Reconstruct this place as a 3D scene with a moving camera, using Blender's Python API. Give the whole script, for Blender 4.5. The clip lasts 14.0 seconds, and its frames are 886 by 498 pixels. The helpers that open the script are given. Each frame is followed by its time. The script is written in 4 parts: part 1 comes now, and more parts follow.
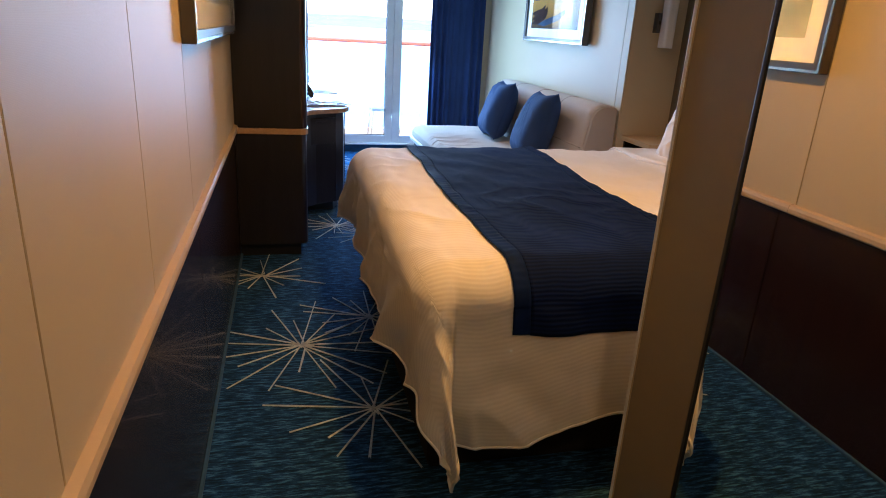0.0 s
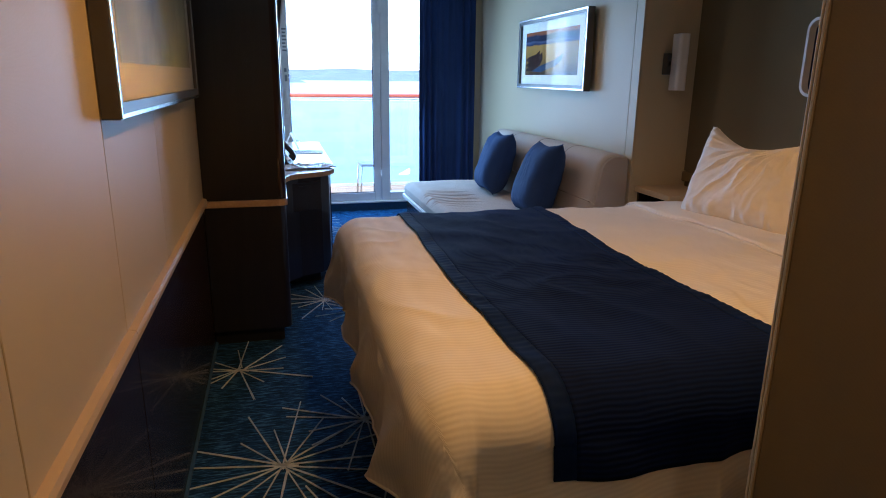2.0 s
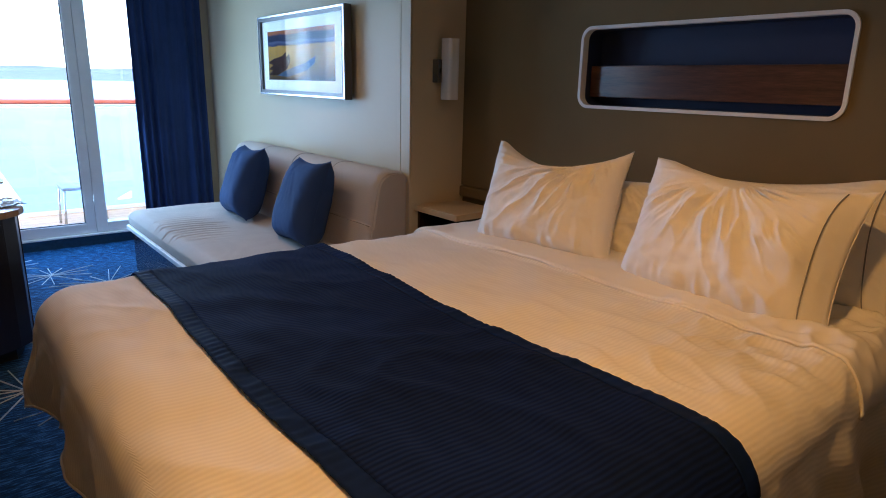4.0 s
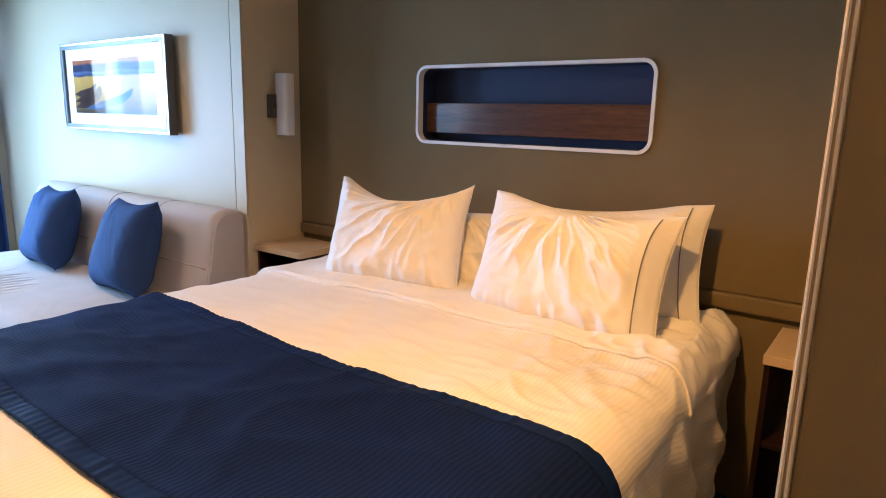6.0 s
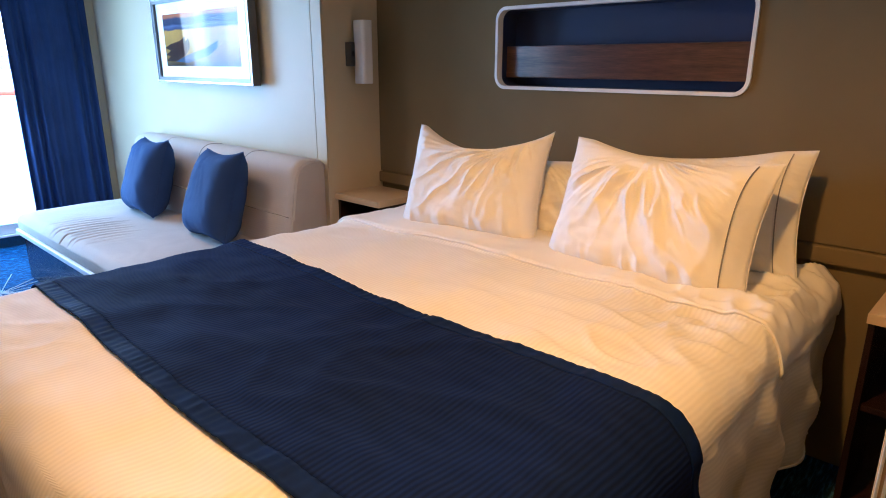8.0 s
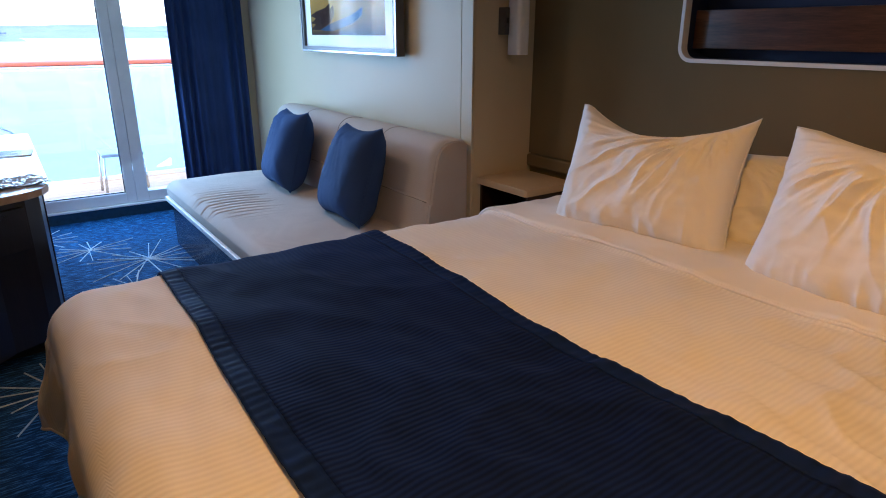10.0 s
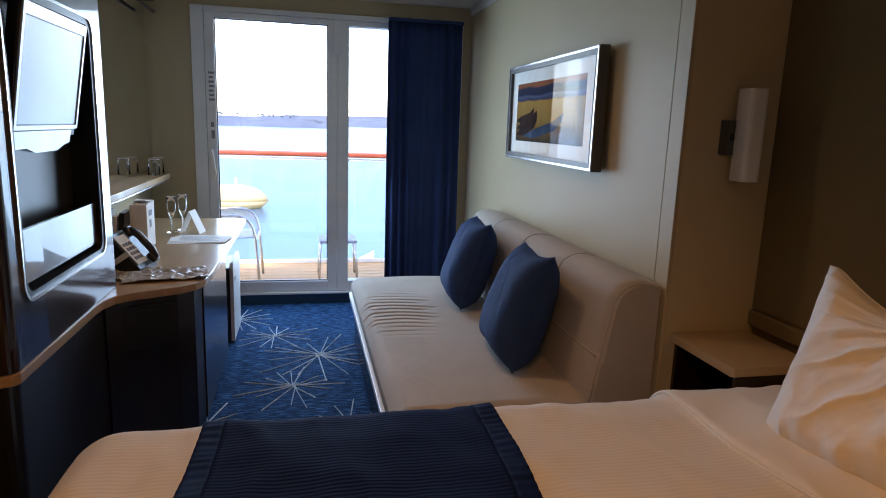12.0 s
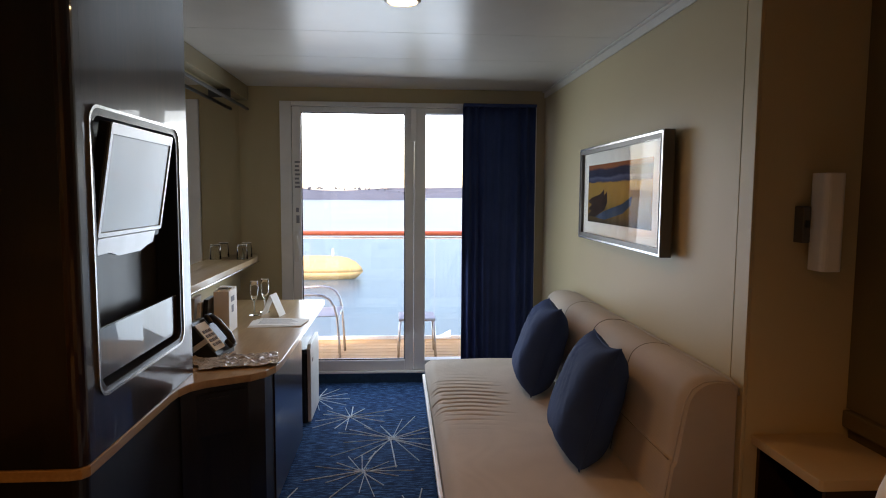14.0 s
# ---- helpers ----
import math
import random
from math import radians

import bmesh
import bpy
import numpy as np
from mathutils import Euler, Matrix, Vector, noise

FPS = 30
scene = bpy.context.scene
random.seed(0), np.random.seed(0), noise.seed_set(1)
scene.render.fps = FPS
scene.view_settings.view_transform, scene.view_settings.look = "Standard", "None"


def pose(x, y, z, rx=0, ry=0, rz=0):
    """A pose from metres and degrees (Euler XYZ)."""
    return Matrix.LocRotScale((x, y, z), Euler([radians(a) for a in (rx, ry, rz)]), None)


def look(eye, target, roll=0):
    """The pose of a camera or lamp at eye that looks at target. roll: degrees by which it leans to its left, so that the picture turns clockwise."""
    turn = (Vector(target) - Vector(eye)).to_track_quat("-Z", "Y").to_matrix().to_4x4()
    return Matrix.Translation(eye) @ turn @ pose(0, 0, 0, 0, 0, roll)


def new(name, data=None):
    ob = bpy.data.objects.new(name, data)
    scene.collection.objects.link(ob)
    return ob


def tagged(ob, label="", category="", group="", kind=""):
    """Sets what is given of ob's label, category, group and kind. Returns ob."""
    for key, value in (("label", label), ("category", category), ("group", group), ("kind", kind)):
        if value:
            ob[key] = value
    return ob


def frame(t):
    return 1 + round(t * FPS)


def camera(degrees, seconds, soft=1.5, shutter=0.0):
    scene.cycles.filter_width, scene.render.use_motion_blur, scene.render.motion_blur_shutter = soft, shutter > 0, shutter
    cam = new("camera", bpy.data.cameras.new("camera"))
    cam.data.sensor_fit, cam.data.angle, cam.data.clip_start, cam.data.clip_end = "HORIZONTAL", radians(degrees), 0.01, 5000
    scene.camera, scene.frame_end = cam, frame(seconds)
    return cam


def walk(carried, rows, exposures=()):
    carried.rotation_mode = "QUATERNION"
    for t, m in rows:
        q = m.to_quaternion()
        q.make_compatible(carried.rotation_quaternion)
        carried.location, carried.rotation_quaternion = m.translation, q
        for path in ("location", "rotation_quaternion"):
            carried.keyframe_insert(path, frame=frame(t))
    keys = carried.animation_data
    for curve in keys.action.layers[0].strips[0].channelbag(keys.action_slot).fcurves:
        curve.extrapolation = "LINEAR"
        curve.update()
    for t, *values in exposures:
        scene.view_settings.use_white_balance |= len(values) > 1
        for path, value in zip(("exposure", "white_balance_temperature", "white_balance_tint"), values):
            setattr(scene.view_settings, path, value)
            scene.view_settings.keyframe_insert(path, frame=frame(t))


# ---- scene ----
cam = camera(69.8, 14.0, soft=1.0)
PATH = [
    (0, (0.274, 0.037, 1.328), (0.745, 1.866, 0.67), 3.4),
    (0.5, (0.266, 0.081, 1.315), (0.747, 1.908, 0.659), 2.5),
    (1, (0.289, 0.178, 1.317), (0.791, 2.005, 0.677), 0.4),
    (1.5, (0.34, 0.34, 1.338), (0.821, 2.206, 0.802), 0.1),
    (2, (0.354, 0.49, 1.342), (0.845, 2.357, 0.819), 0.7),
    (2.5, (0.35, 0.685, 1.356), (1.03, 2.497, 0.853), 0.1),
    (3, (0.359, 0.84, 1.357), (1.256, 2.552, 0.844), 0.9),
    (3.5, (0.39, 0.994, 1.354), (1.461, 2.606, 0.85), 0.5),
    (4, (0.424, 1.112, 1.368), (1.633, 2.622, 0.863), 1.3),
    (4.2, (0.426, 1.165, 1.377), (1.774, 2.548, 0.857), 1.9),
    (6.3, (0.38, 1.169, 1.394), (1.976, 2.312, 1.008), 1.5),
    (6.5, (0.393, 1.164, 1.397), (1.993, 2.306, 1.032), 1.4),
    (7, (0.421, 1.153, 1.375), (2.01, 2.32, 1.035), 1.1),
    (7.5, (0.421, 1.158, 1.381), (1.939, 2.392, 0.964), 0.7),
    (8, (0.41, 1.178, 1.381), (1.807, 2.496, 0.822), 0.1),
    (8.5, (0.456, 1.165, 1.349), (1.726, 2.531, 0.628), 0.1),
    (8.7, (0.481, 1.182, 1.382), (1.653, 2.646, 0.686), -0.2),
    (10.8, (0.806, 1.729, 1.375), (1.785, 3.369, 0.785), 0.4),
    (11, (0.889, 1.776, 1.378), (1.782, 3.478, 0.823), 0.4),
    (11.5, (1.0, 1.889, 1.407), (1.747, 3.688, 0.952), 0.0),
    (12, (1.14, 1.899, 1.437), (1.565, 3.816, 1.056), 2.0),
    (12.5, (1.271, 1.889, 1.491), (1.493, 3.854, 1.189), 1.6),
    (13, (1.273, 1.89, 1.514), (1.459, 3.871, 1.311), -0.0),
    (13.5, (1.258, 1.894, 1.521), (1.379, 3.882, 1.343), 0.2),
    (14, (1.261, 1.899, 1.523), (1.403, 3.887, 1.349), 0.4),
]
walk(cam, [(t, look(eye, target, roll)) for t, eye, target, roll in PATH],
     [(0, 4.65, 5000, 14), (1.2, 4.45, 4900, 14), (2.2, 3.85, 4900, 14), (3.2, 4.0, 5000, 14), (4.2, 4.05, 5100, 14), (6.3, 5.3, 4850, 14), (7.5, 5.25, 4750, 14), (8.7, 4.6, 4700, 14),
      (10.8, 3.95, 5350, 16), (12, 3.5, 6300, 20), (13, 3.25, 7600, 23), (14, 3.15, 8000, 25)])


# ---- light ----
world = bpy.data.worlds.new("sky")
scene.world = world
world.use_nodes = True
wn = world.node_tree.nodes
wl = world.node_tree.links
wn.clear()
sky = wn.new("ShaderNodeTexSky")
sky.sky_type = "NISHITA"
sky.sun_disc = False
sky.sun_elevation = radians(48)
sky.sun_rotation = radians(215)
sky.air_density = 1.0
sky.dust_density = 1.2
sky.ozone_density = 0.7
back = wn.new("ShaderNodeBackground")
back.inputs["Strength"].default_value = 0.088
wout = wn.new("ShaderNodeOutputWorld")
wl.new(sky.outputs["Color"], back.inputs["Color"])
wl.new(back.outputs["Background"], wout.inputs["Surface"])

sun = new("sun", bpy.data.lights.new("sun", "SUN"))
sun.data.energy = 0.6
sun.data.angle = radians(12)
sun.data.color = (1.0, 0.95, 0.88)
sun.rotation_euler = (radians(42), 0, radians(-35))


def downlight_lamp(x, y, z, watts, color, radius=0.05, cone=150):
    lamp = new("downlight_lamp", bpy.data.lights.new("downlight_lamp", "SPOT"))
    lamp.data.energy, lamp.data.color = watts, color
    lamp.data.shadow_soft_size = radius
    lamp.data.spot_size, lamp.data.spot_blend = radians(cone), 0.55
    lamp.location = (x, y, z)
    return lamp


# daylight falling in through the balcony door
sky_light = new("door_daylight", bpy.data.lights.new("door_daylight", "AREA"))
sky_light.data.shape = "RECTANGLE"
sky_light.data.size, sky_light.data.size_y = 1.2, 1.7
sky_light.data.energy, sky_light.data.color = 2.9, (0.55, 0.80, 1.0)
sky_light.matrix_world = look((1.12, 6.72, 1.18), (1.25, 5.72, 0.93))

WARM = (1.0, 0.405, 0.036)
CEIL = 2.335
LAMPS = [(0.55, -0.2, 0.75, 150), (1.08, 1.80, 4.3, 145), (1.28, 4.66, 1.1, 140)]
for lx, ly, lw, spread in LAMPS:
    downlight_lamp(lx, ly, CEIL - 0.03, lw, WARM, cone=spread)


# ---- materials ----
def material(name):
    m = bpy.data.materials.new(name)
    m.use_nodes = True
    nt = m.node_tree
    bsdf = nt.nodes["Principled BSDF"]
    return m, nt, bsdf


def node(nt, kind, **inputs):
    n = nt.nodes.new(kind)
    for key, value in inputs.items():
        n.inputs[key].default_value = value
    return n


def coords(nt, scale=(1, 1, 1), turn=(0, 0, 0)):
    tc = nt.nodes.new("ShaderNodeTexCoord")
    mp = nt.nodes.new("ShaderNodeMapping")
    mp.inputs["Scale"].default_value = scale
    mp.inputs["Rotation"].default_value = turn
    nt.links.new(tc.outputs["Object"], mp.inputs["Vector"])
    return mp.outputs["Vector"]


def ramp(nt, fac, stops):
    r = nt.nodes.new("ShaderNodeValToRGB")
    while len(r.color_ramp.elements) < len(stops):
        r.color_ramp.elements.new(0.5)
    for e, (p, c) in zip(r.color_ramp.elements, stops):
        e.position, e.color = p, (*c, 1)
    nt.links.new(fac, r.inputs["Fac"])
    return r.outputs["Color"]


def mix(nt, fac, a, b, mode="MIX"):
    m = nt.nodes.new("ShaderNodeMix")
    m.data_type, m.blend_type = "RGBA", mode
    for sock, v in ((m.inputs[0], fac), (m.inputs[6], a), (m.inputs[7], b)):
        if isinstance(v, (int, float)):
            sock.default_value = v
        elif isinstance(v, tuple):
            sock.default_value = (*v, 1)
        else:
            nt.links.new(v, sock)
    return m.outputs[2]


def bump(nt, bsdf, height, strength, distance=0.002):
    b = node(nt, "ShaderNodeBump", Strength=strength, Distance=distance)
    nt.links.new(height, b.inputs["Height"])
    nt.links.new(b.outputs["Normal"], bsdf.inputs["Normal"])
    return b


def noise_tex(nt, vec, scale, detail=4.0, rough=0.5):
    n = node(nt, "ShaderNodeTexNoise", Scale=scale, Detail=detail, Roughness=rough)
    nt.links.new(vec, n.inputs["Vector"])
    return n.outputs["Fac"]


def plain(name, color, rough=0.5, metal=0.0, vary=0.12, scale=6.0, grain=220.0, relief=0.08, coat=0.0, specular=0.5, uneven=0.15):
    m, nt, b = material(name)
    v = coords(nt)
    big = noise_tex(nt, v, scale, 3)
    dark = tuple(c * (1 - vary) for c in color)
    light = tuple(min(1, c * (1 + vary)) for c in color)
    nt.links.new(ramp(nt, big, [(0.3, dark), (0.7, light)]), b.inputs["Base Color"])
    fine = noise_tex(nt, v, grain, 2)
    bump(nt, b, fine, relief, 0.001)
    rr = nt.nodes.new("ShaderNodeMapRange")
    rr.inputs["To Min"].default_value, rr.inputs["To Max"].default_value = max(0.02, rough * (1 - uneven)), min(1, rough * (1 + uneven))
    nt.links.new(big, rr.inputs["Value"])
    nt.links.new(rr.outputs["Result"], b.inputs["Roughness"])
    b.inputs["Metallic"].default_value = metal
    b.inputs["Coat Weight"].default_value = coat
    b.inputs["Coat Roughness"].default_value = 0.06
    b.inputs["Specular IOR Level"].default_value = specular
    return m


def woven(name, color, rough=0.85, thread=700.0, vary=0.1, relief=0.25, sheen=0.0, blotch=3.0, specular=0.2):
    m, nt, b = material(name)
    v = coords(nt)
    w = []
    for turn in ((0, 0, 0), (0, radians(90), 0), (0, 0, radians(90))):
        t = node(nt, "ShaderNodeTexWave", Scale=thread / 5, Distortion=1.5, Detail=1.0)
        t.inputs["Detail Scale"].default_value = 3.0
        mp = nt.nodes.new("ShaderNodeMapping")
        mp.inputs["Rotation"].default_value = turn
        nt.links.new(v, mp.inputs["Vector"])
        nt.links.new(mp.outputs["Vector"], t.inputs["Vector"])
        w.append(t.outputs["Color"])
    weave = mix(nt, 0.5, mix(nt, 0.5, w[0], w[1]), w[2])
    big = noise_tex(nt, v, blotch, 4)
    c = ramp(nt, big, [(0.3, tuple(x * (1 - vary) for x in color)), (0.7, tuple(min(1, x * (1 + vary)) for x in color))])
    nt.links.new(mix(nt, 0.14, c, weave, "MULTIPLY"), b.inputs["Base Color"])
    bump(nt, b, weave, relief, 0.0008)
    b.inputs["Specular IOR Level"].default_value = specular
    b.inputs["Roughness"].default_value = rough
    b.inputs["Sheen Weight"].default_value = sheen
    return m


def ribbed(name, color, pitch, axis, rough=0.8, vary=0.05, relief=0.5, dark=0.82, sheen=0.1):
    """Cloth with fine woven stripes that repeat every pitch metres along the axis."""
    m, nt, b = material(name)
    tc = nt.nodes.new("ShaderNodeTexCoord")
    sep = nt.nodes.new("ShaderNodeSeparateXYZ")
    nt.links.new(tc.outputs["UV"], sep.inputs["Vector"])
    wob = noise_tex(nt, tc.outputs["UV"], 5.0, 3)
    ma = nt.nodes.new("ShaderNodeMath")
    ma.operation = "MULTIPLY_ADD"
    nt.links.new(wob, ma.inputs[0])
    ma.inputs[1].default_value = pitch * 0.5
    nt.links.new(sep.outputs[axis], ma.inputs[2])
    mu = nt.nodes.new("ShaderNodeMath")
    mu.operation = "MULTIPLY"
    mu.inputs[1].default_value = 2 * math.pi / pitch
    nt.links.new(ma.outputs[0], mu.inputs[0])
    si = nt.nodes.new("ShaderNodeMath")
    si.operation = "SINE"
    nt.links.new(mu.outputs[0], si.inputs[0])
    half = nt.nodes.new("ShaderNodeMapRange")
    half.inputs["From Min"].default_value = -1.0
    nt.links.new(si.outputs[0], half.inputs["Value"])
    big = noise_tex(nt, tc.outputs["UV"], 2.5, 4)
    base = ramp(nt, big, [(0.3, tuple(x * (1 - vary) for x in color)), (0.7, tuple(min(1, x * (1 + vary)) for x in color))])
    low = mix(nt, 1.0, base, (dark, dark, dark), "MULTIPLY")
    nt.links.new(mix(nt, half.outputs["Result"], low, base), b.inputs["Base Color"])
    bump(nt, b, half.outputs["Result"], relief, 0.0012)
    b.inputs["Specular IOR Level"].default_value = 0.1
    b.inputs["Roughness"].default_value = rough
    b.inputs["Sheen Weight"].default_value = sheen
    return m


def creased(name, color, scale, strength, distance, rough=0.85, vary=0.03):
    """Soft washed cloth with sharp irregular creases and a fine weave."""
    m, nt, b = material(name)
    v = coords(nt)
    r = node(nt, "ShaderNodeTexNoise", Scale=scale, Detail=3.0, Roughness=0.45)
    r.noise_type = "RIDGED_MULTIFRACTAL"
    r.normalize = False
    nt.links.new(v, r.inputs["Vector"])
    wide = node(nt, "ShaderNodeTexNoise", Scale=scale * 0.5, Detail=2.0)
    nt.links.new(v, wide.inputs["Vector"])
    height = mix(nt, wide.outputs["Fac"], (0.0, 0.0, 0.0), r.outputs["Fac"])
    first = bump(nt, b, height, strength, distance)
    fine = node(nt, "ShaderNodeBump", Strength=0.15, Distance=0.0008)
    nt.links.new(noise_tex(nt, v, 600.0, 2), fine.inputs["Height"])
    nt.links.new(first.outputs["Normal"], fine.inputs["Normal"])
    nt.links.new(fine.outputs["Normal"], b.inputs["Normal"])
    big = noise_tex(nt, v, 4.0, 3)
    c = ramp(nt, big, [(0.3, tuple(x * (1 - vary) for x in color)), (0.7, tuple(min(1, x * (1 + vary)) for x in color))])
    nt.links.new(c, b.inputs["Base Color"])
    b.inputs["Roughness"].default_value = rough
    b.inputs["Specular IOR Level"].default_value = 0.15
    return m


def wood(name, dark, light, rough=0.3, coat=0.0, along="Z", scale=1.0, coat_rough=0.05, relief=0.05, specular=0.5):
    m, nt, b = material(name)
    stretch = {"X": (1.2, 14, 14), "Y": (14, 1.2, 14), "Z": (14, 14, 1.2)}[along]
    v = coords(nt, tuple(s * scale for s in stretch))
    n1 = noise_tex(nt, v, 2.2, 6, 0.6)
    n2 = noise_tex(nt, v, 11.0, 4, 0.6)
    c = ramp(nt, mix(nt, 0.4, n1, n2), [(0.3, dark), (0.52, tuple((a + d) / 2 for a, d in zip(light, dark))), (0.7, light)])
    nt.links.new(c, b.inputs["Base Color"])
    bump(nt, b, n2, relief, 0.0006)
    b.inputs["Roughness"].default_value = rough
    b.inputs["Specular IOR Level"].default_value = specular
    b.inputs["Coat Weight"].default_value = coat
    b.inputs["Coat Roughness"].default_value = coat_rough
    return m


def carpet_material():
    m, nt, b = material("carpet")
    v = coords(nt, (1, 1, 1))
    streak = noise_tex(nt, coords(nt, (9, 60, 1)), 1.6, 5, 0.7)
    blot = noise_tex(nt, v, 2.0, 3)
    pile = noise_tex(nt, v, 420.0, 2)
    c = ramp(nt, streak, [(0.40, (0.003, 0.012, 0.040)), (0.52, (0.011, 0.046, 0.15)), (0.61, (0.07, 0.20, 0.42))])
    c = mix(nt, 0.2, c, ramp(nt, blot, [(0.3, (0.008, 0.03, 0.07)), (0.7, (0.02, 0.075, 0.13))]))
    nt.links.new(mix(nt, 0.5, c, ramp(nt, pile, [(0.3, (0.55, 0.55, 0.55)), (0.7, (1, 1, 1))]), "MULTIPLY"), b.inputs["Base Color"])
    bump(nt, b, mix(nt, 0.5, pile, streak), 0.8, 0.004)
    b.inputs["Roughness"].default_value = 0.95
    b.inputs["Specular IOR Level"].default_value = 0.1
    return m


def glass_material(name, tint=(1, 1, 1), rough=0.0, ior=1.45):
    m, nt, b = material(name)
    b.inputs["Base Color"].default_value = (*tint, 1)
    b.inputs["Transmission Weight"].default_value = 1.0
    b.inputs["Roughness"].default_value = rough
    b.inputs["IOR"].default_value = ior
    return m


def mirror_material():
    m, nt, b = material("mirror_glass")
    b.inputs["Base Color"].default_value = (0.86, 0.87, 0.86, 1)
    b.inputs["Metallic"].default_value = 1.0
    b.inputs["Roughness"].default_value = 0.015
    return m


def emitter(name, color, strength):
    m, nt, b = material(name)
    b.inputs["Emission Color"].default_value = (*color, 1)
    b.inputs["Emission Strength"].default_value = strength
    b.inputs["Base Color"].default_value = (0.8, 0.8, 0.8, 1)
    return m


def boats_print():
    """Art print: dusk lake with a gold reflection and a dark far shore. Local z from 0 to 1 up the print."""
    m, nt, b = material("lake_print")
    tc = nt.nodes.new("ShaderNodeTexCoord")
    sep = nt.nodes.new("ShaderNodeSeparateXYZ")
    nt.links.new(tc.outputs["UV"], sep.inputs["Vector"])
    wob = noise_tex(nt, tc.outputs["UV"], 4.0, 5, 0.6)
    add = nt.nodes.new("ShaderNodeMath")
    add.operation = "MULTIPLY_ADD"
    nt.links.new(wob, add.inputs[0])
    add.inputs[1].default_value = 0.12
    nt.links.new(sep.outputs["Y"], add.inputs[2])
    c = ramp(nt, add.outputs[0], [(0.06, (0.04, 0.03, 0.02)), (0.22, (0.13, 0.075, 0.018)), (0.45, (0.23, 0.135, 0.030)), (0.74, (0.30, 0.165, 0.036)),
                                  (0.77, (0.030, 0.035, 0.07)), (0.83, (0.07, 0.08, 0.14)), (0.86, (0.018, 0.022, 0.045)), (0.96, (0.03, 0.03, 0.05)), (1.02, (0.24, 0.08, 0.03))])
    nt.links.new(c, b.inputs["Base Color"])
    b.inputs["Roughness"].default_value = 0.9
    b.inputs["Specular IOR Level"].default_value = 0.04
    return m


M_WALL = woven("wall_panel_laminate", (0.56, 0.47, 0.295), rough=0.46, thread=900, vary=0.05, relief=0.14, blotch=1.2, specular=0.28)
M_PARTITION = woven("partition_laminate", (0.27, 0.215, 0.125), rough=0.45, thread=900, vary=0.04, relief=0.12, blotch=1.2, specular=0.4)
M_HEAD = woven("headboard_fabric", (0.19, 0.148, 0.074), rough=0.85, thread=800, vary=0.06, relief=0.3)
M_RAIL = plain("pale_rail_laminate", (0.52, 0.40, 0.24), 0.4, vary=0.05)
M_DARKWOOD = wood("dark_gloss_wood", (0.008, 0.0035, 0.003), (0.032, 0.013, 0.009), rough=0.25, coat=0.2, along="Z")
M_CABFRONT = wood("satin_dark_veneer", (0.006, 0.005, 0.006), (0.017, 0.013, 0.014), rough=0.4, coat=0.3, along="Z", coat_rough=0.12)
M_CABWOOD = wood("polished_dark_veneer", (0.010, 0.006, 0.006), (0.036, 0.018, 0.014), rough=0.3, coat=0.7, along="Z", coat_rough=0.01, specular=0.2)
M_NICHEWOOD = wood("walnut_plank", (0.030, 0.011, 0.005), (0.17, 0.075, 0.034), rough=0.28, coat=0.5, along="Y", scale=1.3)
M_DESK = wood("pale_maple", (0.33, 0.205, 0.10), (0.51, 0.35, 0.19), rough=0.32, coat=0.3, along="Y", scale=0.6)
M_NAVYPAINT = plain("navy_niche_paint", (0.012, 0.022, 0.075), 0.6, vary=0.08)
M_CEIL = plain("white_ceiling_panel", (0.58, 0.56, 0.52), 0.30, vary=0.03, relief=0.0, uneven=0.06, specular=0.4)
M_WHITE = plain("white_paint", (0.78, 0.77, 0.74), 0.4, vary=0.04)
M_ALU = plain("white_coated_aluminium", (0.82, 0.83, 0.83), 0.35, vary=0.05)
M_STEEL = plain("brushed_steel", (0.62, 0.62, 0.63), 0.25, metal=1.0, vary=0.05)
M_PEWTER = plain("pewter_frame", (0.11, 0.105, 0.10), 0.42, metal=0.5, vary=0.08)
M_CARPET = carpet_material()
M_TUFT = plain("pale_tufted_yarn", (0.43, 0.49, 0.55), 0.95, vary=0.2, scale=60, grain=500, relief=0.6)
M_BORDER = plain("blue_carpet_edge", (0.02, 0.07, 0.14), 0.95, vary=0.2, scale=30, grain=400, relief=0.6)
M_DUVET = ribbed("white_striped_cotton", (0.80, 0.77, 0.71), 0.014, "X", dark=0.92, relief=0.22)
M_COTTON = creased("white_creased_cotton", (0.82, 0.79, 0.74), 5.0, 0.4, 0.010)
M_PIPING = plain("grey_piping", (0.24, 0.23, 0.23), 0.8)
M_RUNNER = ribbed("navy_ribbed_cloth", (0.0050, 0.0150, 0.085), 0.0135, "X", rough=0.85, vary=0.2, dark=0.62, relief=0.6, sheen=0.0)
M_SATIN = plain("navy_satin", (0.006, 0.017, 0.085), 0.7, vary=0.2, scale=20, specular=0.06)
M_BEDBASE = plain("black_bed_base", (0.006, 0.006, 0.008), 0.8)
M_SOFA = woven("taupe_upholstery", (0.52, 0.465, 0.405), rough=0.8, thread=900, vary=0.06, relief=0.3)
# darker taupe puts the groove shade of the sofa seams into colour
M_SEAM = plain("shadowed_taupe_seam", (0.20, 0.175, 0.15), 0.9, specular=0.1)
M_CUSHION = creased("navy_cushion_cloth", (0.030, 0.060, 0.155), 4.0, 0.35, 0.008, vary=0.12)
M_CURTAIN = woven("navy_curtain_cloth", (0.028, 0.050, 0.145), rough=0.85, thread=600, vary=0.15, relief=0.3)
M_BLACK = plain("black_plastic", (0.012, 0.012, 0.013), 0.35, vary=0.1)
